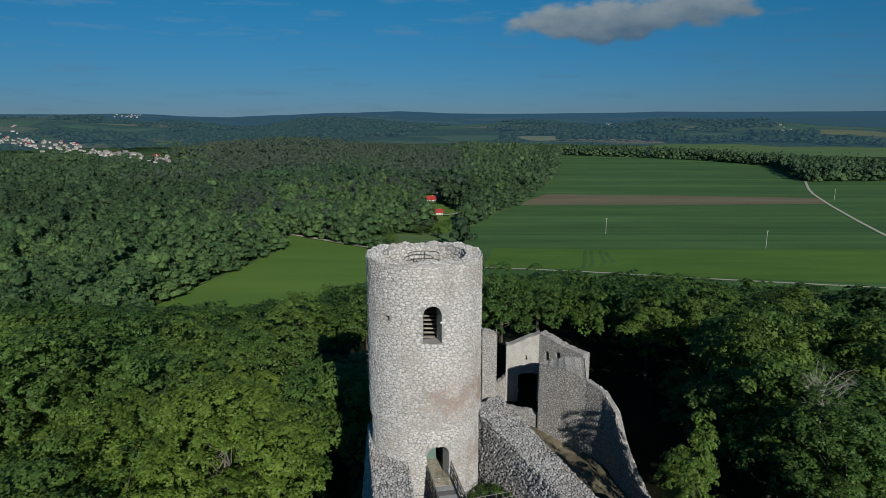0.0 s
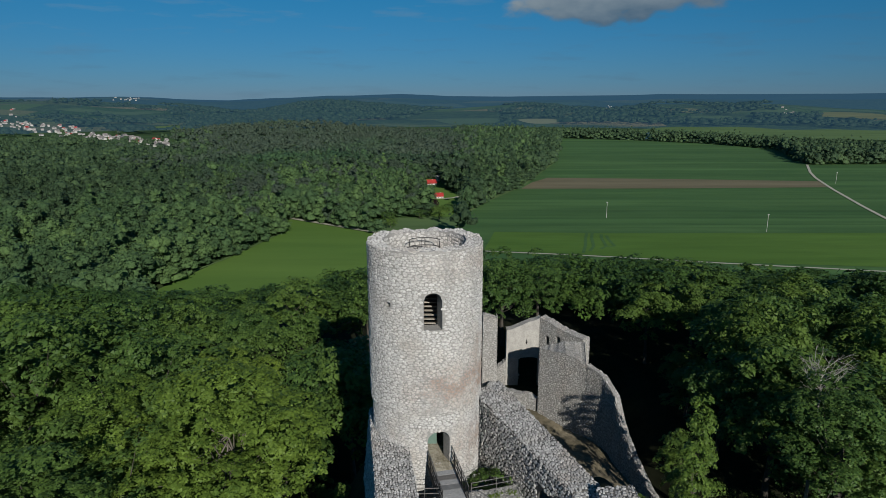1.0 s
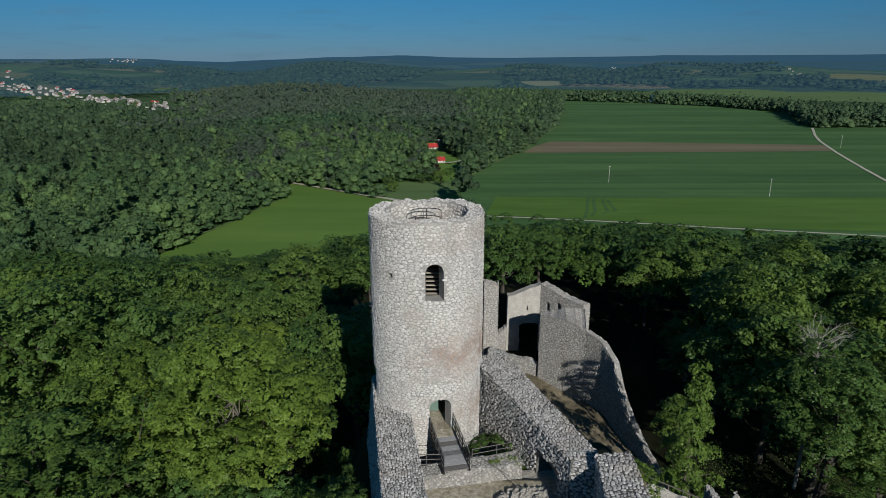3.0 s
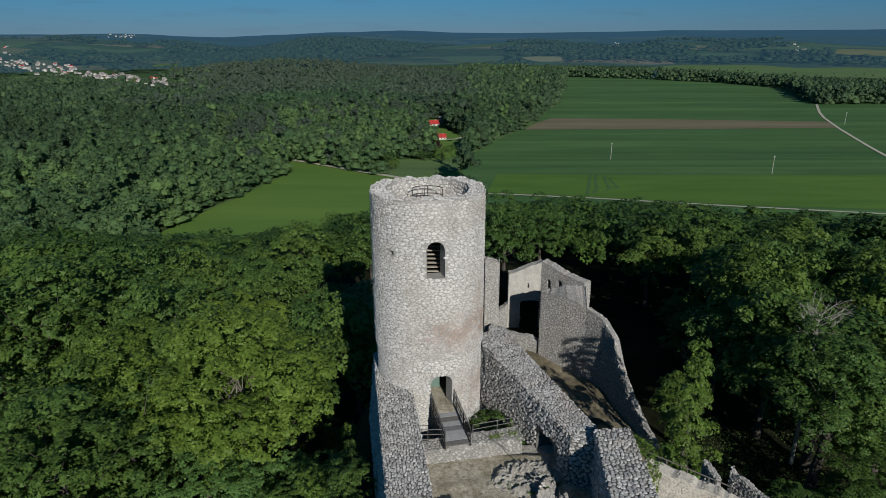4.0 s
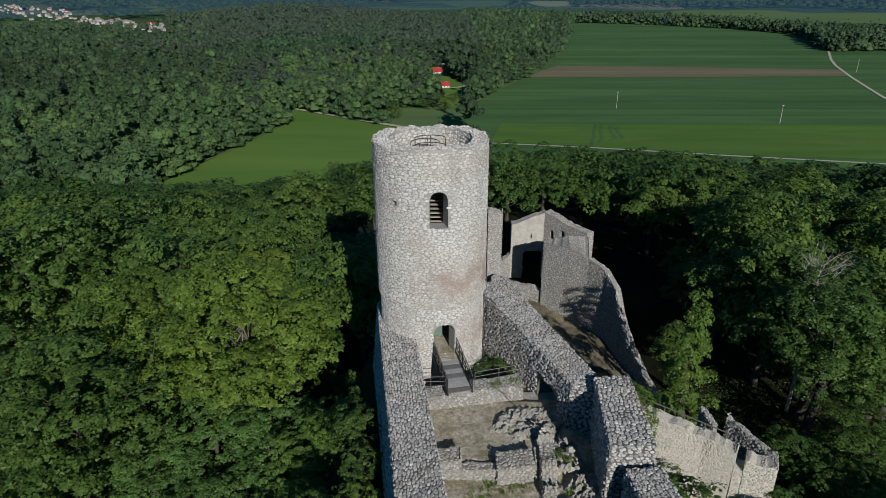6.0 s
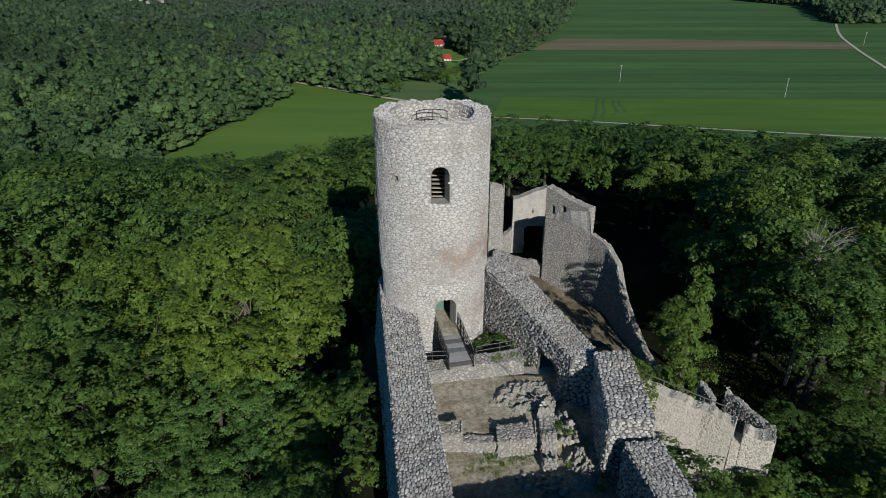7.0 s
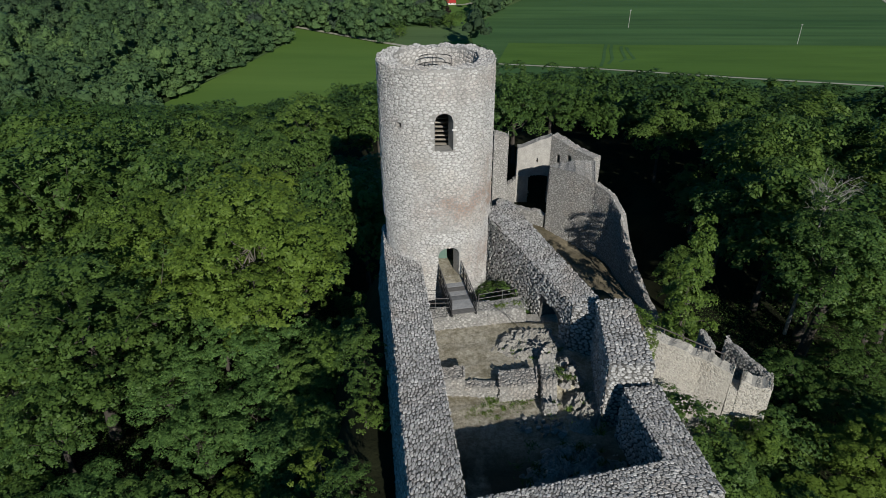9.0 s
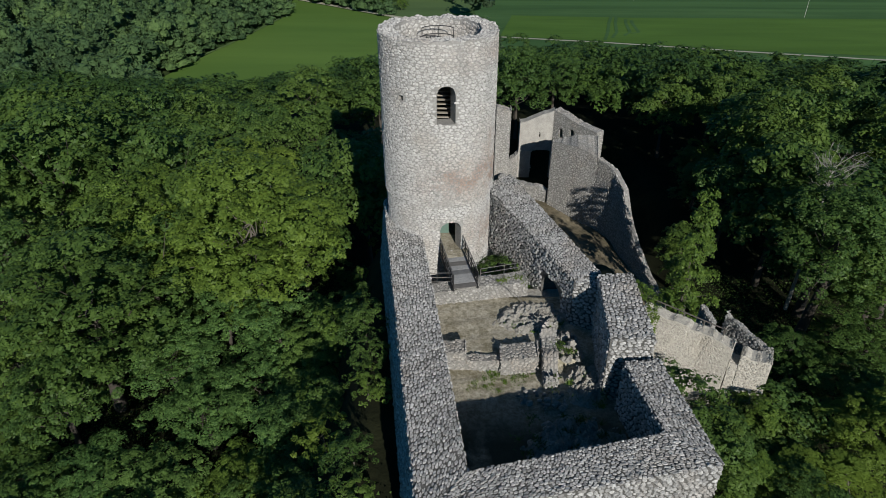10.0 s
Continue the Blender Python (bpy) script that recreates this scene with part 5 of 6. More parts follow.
# ---------------------------------------------------------------- curtain walls
def wall(name, a0, a1, b1, b0, z0, z1, label, faces="cAB", cell=0.25, single=None, holes=(), seed=1, z1b=None, material=MORTAR, rise=0.062, low=None, batter=0.0, skin=None, ragged=0.0, top_cell=None):
    """A thick wall from a0-b0 to a1-b1. A and B are its long faces, c its top, s and e its ends."""
    rng = np.random.RandomState(seed)
    a0, a1, b0, b1 = (np.array(p, float) for p in (a0, a1, b0, b1))
    z1b = z1 if z1b is None else z1b
    L = float(np.linalg.norm(a1 - a0))

    def top(u):
        worn = ragged * (noise.noise(Vector((u * 0.55, seed * 3.7, 0))) + 0.5 * noise.noise(Vector((u * 1.9, seed * 1.3, 5)))) if ragged else 0.0
        return z1 + (z1b - z1) * u / L + 0.02 * math.sin(u * 1.7 + seed) + 0.015 * math.sin(u * 4.1) + worn
    tops = np.vectorize(top)

    def place(u, k, z):
        p = (b0 + (b1 - b0) * u / L) if k else (a0 + (a1 - a0) * u / L)
        if batter and not k:
            p = p + foot * max(0.0, (z1 - z) * batter)
        return (p[0], p[1], z)
    foot = (a1 - a0)[::-1] * [1, -1] / L
    foot = foot if foot @ (a0 - b0) > 0 else -foot
    s = Soup()
    shell(s, np.linspace(0, L, max(3, int(L / (0.3 if ragged else 0.8)))), z0, top, place, holes)
    ob = tagged(new(name, s.mesh(name, material)), label, "wall", kind="structure")
    lo = z0 if low is None else low
    P = lambda p, z: (p[0], p[1], z)
    sets = []
    ta, tb = top(0), top(L)
    if "c" in faces:
        wide = float(np.linalg.norm(a0 - b0) + np.linalg.norm(a1 - b1)) / 2

        def cap(u, v):
            f, g = (u / L)[..., None], (v / wide)[..., None]
            xy = (a0 + (a1 - a0) * f) * (1 - g) + (b0 + (b1 - b0) * f) * g
            zz = tops(np.clip(u, 0, L))
            return np.concatenate([xy, zz[..., None]], -1), np.broadcast_to([0, 0, 1.0], zz.shape + (3,))
        sets.append(rubble(rng, cap, 0, L, 0, wide, top_cell or (0.215 if cell < 0.3 else cell), rise * 0.78, joint=0.98, flat=0.92, worn=0.10, face=0.66))
    ccw = np.cross(a1 - a0, b0 - a0) > 0

    def side(p, q, tp, tq, flip, kp=None, slope=False, size=cell):
        if flip:
            p, q, tp, tq = q, p, tq, tp
        o = foot * (z1 - lo) * batter if slope else np.zeros(2)
        return quad_stones(rng, P(p + o, lo), P(q + o, lo), P(q, tq + ragged), P(p, tp + ragged), size, rise, kp)

    def clear(line0, line1):
        d = (line1 - line0) / L

        def kp(pt):
            u = (pt[..., :2] - line0) @ d / (d @ d) / 1.0
            ok = np.ones(u.shape, bool)
            for h in holes:
                ok &= ~h.covers(u, pt[..., 2], 0.02)
            if ragged:
                ok &= pt[..., 2] < tops(np.clip(u, 0, L)) - cell * 0.3
            return ok
        return kp if holes or ragged else None
    if "A" in faces:
        sets.append(side(a0, a1, ta, tb, not ccw, clear(a0, a1), True))
    if "B" in faces:
        sets.append(side(b0, b1, ta, tb, ccw, clear(b0, b1)))
    if "s" in faces:
        sets.append(side(a0, b0, ta, ta, ccw, size=min(cell, 0.23)))
    if "e" in faces:
        sets.append(side(a1, b1, tb, tb, not ccw, size=min(cell, 0.23)))
    lay(ob, sets, single, mats=skin or ((RUIN_STONE, RUIN_ONE) if material is OLD_MORTAR else None))
    return ob


wall("wall_west", (-5.5, 44), (-1.4, 16.0), (0.64, 18.44), (-3.14, 44), 58, 77.6, "long thick limestone rubble wall beside the courtyard", "cAB", seed=2, low=71, batter=0.10,
     single=lambda c: (c[:, 2] > 77.5) & (c[:, 1] < 26.5))
wall("wall_south", (-1.4, 16.0), (11.91, 19.08), (9.88, 20.87), (0.64, 18.44), 60, 77.6, "broad limestone rubble wall closing the courtyard", "cAB", seed=3, low=72,
     single=lambda c: (c[:, 2] > 77.5) & (c[:, 0] > 2.0))
wall("wall_east", (11.91, 19.08), (10.88, 26.0), (8.95, 25.6), (9.88, 20.87), 60, 77.6, "lower stretch of the limestone courtyard wall", "cABe", seed=4, low=72,
     single=lambda c: (c[:, 2] > 77.5))
wall("wall_east", (10.65, 26.35), (10.8, 32.6), (8.7, 32.3), (8.25, 26.3), 60, 78.6, "raised stretch of the limestone courtyard wall", "cABse", top_cell=0.235, seed=5, low=72,
     single=lambda c: (c[:, 2] > 78.5))
wall("wall_north", (9.1, 33.3), (4.4, 47.6), (2.3, 45.6), (7.35, 32.5), 60, 78.1, "thick rubble wall running up to the round tower", "cABs", seed=6, low=71.5,
     holes=(Hole(1.35, 4.2, 73.2, 75.4, 1.0),), single=lambda c: (c[:, 2] > 78.0) & (c[:, 1] < 39))
wall("wall_north", (7.3, 32.4), (8.9, 31.6), (9.2, 32.6), (7.6, 33.2), 66, 78.0, "short return of the courtyard wall", "cA", seed=7, low=72)
wall("retaining_ledge", (-2.4, 33.9), (4.9, 35.4), (4.6, 36.7), (-2.5, 35.0), 70, 75.9, "low rubble ledge carrying the footbridge", "cABe", 0.21, seed=8, material=OLD_MORTAR, low=73.6, ragged=0.12)
wall("low_wall", (-1.3, 28.5), (0.65, 28.6), (0.65, 29.7), (-1.4, 29.7), 73, 75.5, "stump of a cross wall in the courtyard", "cAe", 0.22, seed=9, material=OLD_MORTAR, ragged=0.12)
wall("low_wall", (0.65, 28.6), (2.8, 28.5), (2.8, 29.2), (0.65, 29.2), 73, 74.9, "worn low cross wall in the courtyard", "cA", 0.22, seed=10, material=OLD_MORTAR, ragged=0.2)
wall("low_wall", (2.75, 28.2), (4.9, 28.4), (4.95, 29.8), (2.8, 29.7), 73, 75.35, "broken stump of a cross wall", "cAse", 0.22, seed=11, material=OLD_MORTAR, ragged=0.18)


wall("low_wall", (5.2, 27.0), (5.3, 30.7), (6.2, 30.8), (5.95, 27.1), 73, 74.7, "ragged rubble wall running across the courtyard", "cABse", 0.23, seed=12, material=OLD_MORTAR, z1b=75.5, ragged=0.5)


def courtyard_height(x, y):
    z = 74.2 + 0.6 * step(y, 28.9, 29.5)
    z = z - 3.2 * step(y, 35.2, 36.2)
    return z + 0.04 * waves(x, y, 12, 3) + 0.03 * waves(x, y, 13, 0.9)


def grid_mesh(name, x0, x1, y0, y1, n, m, height, material, smooth=True):
    X, Y = np.meshgrid(np.linspace(x0, x1, n), np.linspace(y0, y1, m))
    co = np.stack([X, Y, height(X, Y)], -1).reshape(-1, 3)
    i, j = np.meshgrid(np.arange(m - 1), np.arange(n - 1), indexing="ij")
    q = np.stack([i * n + j, i * n + j + 1, (i + 1) * n + j + 1, (i + 1) * n + j], -1).reshape(-1, 4)
    return mesh_of(name, co, [q], material, smooth)


def courtyard_mesh():
    """Floor from wall to wall."""
    V, U = np.meshgrid(np.linspace(0, 1, 130), np.linspace(0, 1, 80), indexing="ij")
    Y = 17.5 + V * 27.5
    W = -4.3 + (45 - Y) / 27.5 * 3.9
    E = np.interp(Y, [17.5, 26, 32.5, 45], [10.6, 9.8, 8.6, 4.0])
    X = W + U * (E - W)
    n = 80
    i, j = np.meshgrid(np.arange(129), np.arange(79), indexing="ij")
    q = np.stack([i * n + j, i * n + j + 1, (i + 1) * n + j + 1, (i + 1) * n + j], -1).reshape(-1, 4)
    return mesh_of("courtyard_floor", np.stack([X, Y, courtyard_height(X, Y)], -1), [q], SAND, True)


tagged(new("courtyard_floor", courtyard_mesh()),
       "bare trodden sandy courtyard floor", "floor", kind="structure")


def rough(x, y, seed, size):
    """Weathered pavement: cracked plates with a rough skin."""
    v = np.zeros(np.shape(x))
    for i in np.ndindex(v.shape):
        p = Vector((x[i] / size, y[i] / size, seed))
        d = noise.voronoi(p + noise.noise_vector(p * 1.7) * 0.35)[0]
        plate = noise.noise(Vector((math.floor(d[0] * 0), seed, 0)) + noise.voronoi(p)[1][0] * 3.1)
        v[i] = 0.45 + 0.35 * plate + 0.3 * min(1.0, (d[1] - d[0]) * 3.0) - 0.3 + 0.28 * noise.fractal(p * 3.3, 1.0, 2.1, 4)
    return v


def mound(name, cx, cy, rx, ry, h, seed, label, base=74.2, turn=0.0, n=95):
    def height(x, y):
        dx, dy = (x - cx), (y - cy)
        c, s = math.cos(turn), math.sin(turn)
        d = np.hypot((dx * c + dy * s) / rx, (-dx * s + dy * c) / ry) + 0.16 * waves(x, y, int(seed * 10), 1.7)
        k = 1 - step(d, 0.5, 1.0)
        return base - 0.22 + k * (0.3 + h * rough(x, y, seed, 0.85))
    e = max(rx, ry) * 1.15
    tagged(new(name, grid_mesh(name, cx - e, cx + e, cy - e, cy + e, n, n, height, ROCK, False)), label, "rock", kind="structure")


mound("bedrock", 5.0, 32.9, 3.1, 2.1, 0.55, 3.3, "weathered bedrock breaking through the courtyard floor", 74.8, 0.15, n=120)
mound("bedrock", 7.7, 27.3, 1.5, 2.0, 1.1, 7.1, "pale sloping bedrock under the courtyard wall", 74.3)
mound("bedrock", 6.6, 22.6, 3.6, 3.2, 1.0, 8.1, "shaded weathered bedrock in the courtyard", 74.1, n=120)


def lump(seed, size):
    """A broken stone: a cut and jittered ball."""
    rng = np.random.RandomState(seed)
    bm = bmesh.new()
    bmesh.ops.create_icosphere(bm, subdivisions=1, radius=size)
    f = rng.uniform(0.6, 1.1, 3)
    for v in bm.verts:
        v.co = Vector([max(-size * 0.62, min(size * 0.62, v.co[k] * rng.uniform(0.8, 1.15))) * f[k] for k in range(3)])
    me = bpy.data.meshes.new("stone")
    bm.to_mesh(me)
    bm.free()
    me.materials.append(FALLEN)
    return me


FALLEN = stone_mat("fallen_block", (0.26, 0.255, 0.24), (0.50, 0.485, 0.455), LIME_WARM, single=True)
LUMPS = [lump(k, 0.22) for k in range(8)]


def rubble_heap(spots, label, seed):
    """Loose fallen stones, each one a part."""
    rng = np.random.RandomState(seed)
    t = thing("rubble_heap", label, "rubble", (spots[0][0], spots[0][1], spots[0][2]))
    for x, y, z, r, n, rise in spots:
        for _ in range(n):
            a, q = rng.uniform(0, 6.28), r * math.sqrt(rng.uniform(0, 1))
            ob = new("stone", LUMPS[rng.randint(8)])
            ob.parent = t
            k = rng.uniform(0.45, 1.5)
            ob.matrix_basis = Matrix.Translation((x + q * math.cos(a) - spots[0][0], y + q * math.sin(a) - spots[0][1], z + rise * (1 - q / r) * rng.uniform(0.3, 1) - spots[0][2])) @ pose(0, 0, 0, *rng.uniform(0, 360, 3)) @ Matrix.Scale(k, 4)


rubble_heap([(7.0, 29.6, 74.8, 0.8, 40, 0.9), (5.6, 26.0, 74.3, 0.8, 26, 0.5), (6.9, 30.6, 74.9, 0.6, 22, 0.6), (4.2, 26.4, 74.2, 0.7, 12, 0.2)], "tumbled limestone blocks of a fallen cross wall", 4)


# ---------------------------------------------------------------- lower ward ruin
# doorway cut oversize: its darkness also stands in for the gate's cast shadow
wall("ruin_wall", (10.1, 97.0), (15.4, 97.0), (15.6, 98.6), (10.1, 98.6), 48, 63.7, "tall ruined gatehouse wall of pale limestone with a dark doorway", "cAs", 0.42, seed=14, z1b=65.9, material=PLASTER, rise=0.02, low=54, ragged=0.25, skin=(PLASTER, PLASTER), top_cell=0.3,
     holes=(Hole(2.0, 5.2, 50.5, 58.9, 0.3), Hole(3.05, 3.35, 61.4, 62.1, 0.1)))
for z, d in ((58.9, 0.16), (56.0, 0.10)):
    tagged(new("trim", Soup().box((10.0, 97.0 - d, z), (12.3, 97.02, z + 0.22), bevel=0.03).mesh("trim", PLASTER)), "worn stone string course on the gatehouse wall", "trim", kind="structure")
wall("ruin_wall", (15.2, 97.2), (20.6, 89.4), (21.8, 90.2), (16.4, 98.4), 48, 65.9, "ruined gatehouse side wall with two slits", "cAe", 0.33, seed=15, z1b=65.0, low=54, ragged=0.25, material=OLD_MORTAR,
     holes=(Hole(1.7, 2.45, 61.9, 63.0, 0.35), Hole(4.0, 4.9, 62.9, 63.7, 0.35)))
wall("ruin_wall", (6.0, 93.0), (8.2, 93.0), (8.2, 94.6), (6.0, 94.6), 48, 67.6, "broken upright fragment of the gatehouse wall", "cAe", 0.33, seed=16, z1b=67.0, low=54, ragged=0.4, material=OLD_MORTAR)
wall("ruin_wall", (8.2, 93.5), (10.1, 97.0), (10.1, 98.2), (8.2, 94.8), 48, 58.6, "low gap between two wall fragments", "cA", 0.33, seed=17, low=54, ragged=0.5, material=OLD_MORTAR)
wall("ruin_wall", (6.6, 91.0), (13.4, 86.0), (14.0, 86.9), (7.2, 92.0), 50, 57.3, "low broken front wall of the gatehouse", "cA", 0.33, seed=18, low=54, ragged=0.5, material=OLD_MORTAR)
rubble_heap([(11.6, 88.2, 56.3, 1.0, 22, 0.9), (13.6, 86.6, 56.0, 0.7, 10, 0.6)], "fallen blocks in the gateway", 9)
C_LINE = [(13.6, 85.5, 65.4), (16.6, 81.9, 66.1), (18.9, 79.2, 65.7), (20.5, 76.2, 65.1), (21.2, 73.6, 64.0), (21.6, 71.2, 61.2), (22.3, 68.4, 58.7), (23.1, 64.0, 57.0), (23.8, 57.0, 56.4)]
C_BACK = [(14.3, 86.2), (17.3, 86.4), (20.3, 87.0)]      # the gate's broad mass behind the curtain
for k in range(len(C_LINE) - 1):
    (x0, y0, h0), (x1, y1, h1) = C_LINE[k], C_LINE[k + 1]
    d = Vector((x1 - x0, y1 - y0)).normalized()
    o = Vector((-d.y, d.x)) * (1.3 if k < 2 else 0.7)
    b0, b1 = (C_BACK[k], C_BACK[k + 1]) if k < 2 else ((x0 + o.x, y0 + o.y), (x1 + o.x, y1 + o.y))
    wall("ward_wall", (x0, y0), (x1, y1), b1, b0, 46, h0, "curved ruined curtain wall of the lower ward", "cA" + ("s" if k == 0 else "e" if k == 1 else ""), 0.33, seed=30 + k, z1b=h1, low=54, ragged=0.2, material=OLD_MORTAR)
tagged(new("yard", grid_mesh("yard", 4, 22.9, 44, 99, 52, 130, lambda x, y: 55.3 + 0.3 * waves(x, y, 17, 7) + 0.12 * waves(x, y, 18, 1.6) + 5 * step(60 - y, 0, 16) - 2.6 * step(y, 87.5, 90.5), YARD_EARTH)), "bare earth yard of the lower ward", "ground", kind="structure")

# outer wall on the slope
PALE_SKIN = (PALE_STONE, PALE_STONE)
wall("outer_wall", (16.4, 45.2), (20.9, 42.4), (21.5, 43.4), (17.1, 46.2), 55, 66.4, "pale weathered outer wall lit by the sun", "cA", 0.24, seed=40, z1b=66.1, material=PALE, rise=0.028, low=57, skin=PALE_SKIN, batter=0.12, ragged=0.4)
wall("outer_wall", (20.9, 42.4), (22.9, 40.75), (23.5, 41.8), (21.5, 43.4), 55, 66.1, "sloping stretch of the pale outer wall", "cAe", 0.24, seed=44, z1b=65.5, material=PALE, rise=0.028, low=57, skin=PALE_SKIN, batter=0.12, ragged=0.4)
wall("outer_wall", (22.8, 40.58), (23.42, 40.22), (24.1, 41.5), (23.5, 41.8), 55, 64.4, "low notch in the outer wall", "cA", 0.24, seed=45, material=PALE, rise=0.028, low=57, skin=PALE_SKIN, batter=0.12, ragged=0.2)
wall("outer_wall", (23.45, 40.3), (25.55, 39.3), (26.2, 40.8), (24.1, 41.5), 57, 65.3, "broken end of the outer wall", "cAse", 0.24, seed=41, material=PALE, rise=0.028, low=58.5, skin=PALE_SKIN, batter=0.12, ragged=0.4)
wall("outer_wall", (26.2, 40.8), (24.3, 45.4), (23.85, 45.25), (25.7, 41.0), 57, 65.3, "return of the outer wall", "cABse", 0.26, seed=42, rise=0.07, low=60, z1b=65.9, ragged=0.4, material=OLD_MORTAR)
wall("outer_wall", (21.8, 46.0), (22.3, 44.1), (22.7, 44.2), (22.2, 46.1), 58, 66.3, "leaning fragment behind the outer wall", "cABs", 0.26, seed=43, rise=0.07, low=62, z1b=65.8, material=OLD_MORTAR)


# ---------------------------------------------------------------- footbridge and railings
DECK = plain_mat("pale_worn_sheet", (0.30, 0.31, 0.32), (0.42, 0.43, 0.44), 1.5, 0.6, 0.2, 0.005, (0.16, 0.16, 0.16), metal=0.2)
GRATE = plain_mat("worn_steel_grating", (0.14, 0.14, 0.14), (0.22, 0.21, 0.20), 3.0, 0.7, 0.5, 0.01, (0.07, 0.07, 0.07), metal=0.3)
DARKPLANK = plain_mat("dark_weathered_timber", (0.10, 0.09, 0.08), (0.17, 0.155, 0.14), 1.5, 0.85, 0.4, 0.01, (0.05, 0.045, 0.04))
def build_bridge():
    a, b = Vector((0.72, 34.3, 76.15)), Vector((-0.28, 38.6, 76.40))
    d = (b - a).normalized()
    side = Vector((d.y, -d.x, 0)).normalized()
    t = thing("footbridge", "short steel footbridge with grating deck leading to the tower door", "bridge", tuple(a))
    inv = Matrix.Translation(-a)

    def add(name, s, mat, label=""):
        me = s.mesh(name, mat)
        me.transform(inv)
        piece(name, me, t, label)
    L = (b - a).length
    for k in range(9):
        p, q = a + d * (L * k / 9 + 0.02), a + d * (L * (k + 1) / 9 - 0.02)
        s = Soup()
        w = 0.78
        c = [p + side * w, q + side * w, q - side * w, p - side * w]
        lo = Vector((0, 0, -0.05))
        s.quad(*[v for v in c])
        s.quad(*[v + lo for v in reversed(c)])
        for i in range(4):
            s.quad(c[i] + lo, c[(i + 1) % 4] + lo, c[(i + 1) % 4], c[i])
        add("deck_panel", s, (GRATE, DECK, DECK, STEEL, DECK)[k % 5] if k < 7 else SAND)
    for e in (-1, 1):
        o = side * 0.82 * e
        add("beam", Soup().tube([a + o + Vector((0, 0, -0.12)), b + o + Vector((0, 0, -0.12))], 0.09, 6), DARKSTEEL)
        for h in (0.35, 0.7, 1.1):
            add("rail", Soup().tube([a + o + Vector((0, 0, h)), b + o + Vector((0, 0, h))], 0.028, 6), GRATE if h > 1 else DARKSTEEL)
        for k in range(1, 24):
            p = a + d * (L * k / 24) + o
            add("baluster", Soup().tube([p + Vector((0, 0, 0.05)), p + Vector((0, 0, 1.08))], 0.011, 4, False), DARKSTEEL)
        for k in range(6):
            p = a + d * (L * k / 5) + o
            add("post", Soup().tube([p + Vector((0, 0, -0.2)), p + Vector((0, 0, 1.1))], 0.03, 6), DARKSTEEL)


build_bridge()


def railing(pts, heights, n, label, mat=STEEL, r=0.022):
    t = thing("railing", label, "railing", pts[0])
    inv = Matrix.Translation(-Vector(pts[0]))
    a, b = Vector(pts[0]), Vector(pts[1])
    for h in heights:
        me = Soup().tube([a + Vector((0, 0, h)), b + Vector((0, 0, h))], r, 6).mesh("rail", mat)
        me.transform(inv)
        piece("rail", me, t)
    for k in range(n):
        p = a.lerp(b, k / (n - 1))
        me = Soup().tube([p + Vector((0, 0, -0.15)), p + Vector((0, 0, heights[-1]))], r * 1.1, 6).mesh("post", mat)
        me.transform(inv)
        piece("post", me, t)


railing([(1.7, 35.3, 75.9), (4.9, 36.3, 75.9)], (0.35, 0.7, 1.05), 3, "grey steel railing on the ledge beside the bridge", GRATE)
railing([(17.1, 46.4, 65.9), (22.6, 42.3, 65.6)], (0.95,), 5, "dark weathered wooden handrail along the outer wall", DARKPLANK, 0.055)
railing([(-2.2, 34.7, 75.9), (-0.15, 34.8, 75.9)], (0.35, 0.7, 1.05), 3, "grey steel railing on the ledge beside the wall", GRATE)


# ---------------------------------------------------------------- shrubs, weeds and the dead tree
for x, y, z, h, k in ((3.0, 39.0, 71.4, 3.9, 1), (4.0, 38.0, 71.4, 3.6, 2), (2.4, 37.6, 71.4, 3.3, 1), (3.4, 37.4, 71.4, 3.3, 2)):
    plant(BUSH[k], x, y, z + h, h / 4.6, base=z)
for x, y, h, k in ((17.2, 40.2, 2.8, 1), (19.4, 38.6, 2.6, 2), (21.8, 37.4, 3.2, 1), (24.2, 36.2, 4.6, 2), (20.6, 35.5, 3.6, 0), (26.4, 36.4, 4.6, 1), (24.8, 38.0, 5.6, 1), (26.8, 38.2, 6.6, 2), (22.6, 38.8, 3.6, 2),
                   (12.9, 37.5, 2.6, 0), (12.4, 34.5, 2.2, 0), (12.9, 26.0, 4.5, 1), (13.4, 23.0, 4.2, 1)):
    plant(BUSH[k], x, y, float(land(x, y)) + h, h / 4.2)


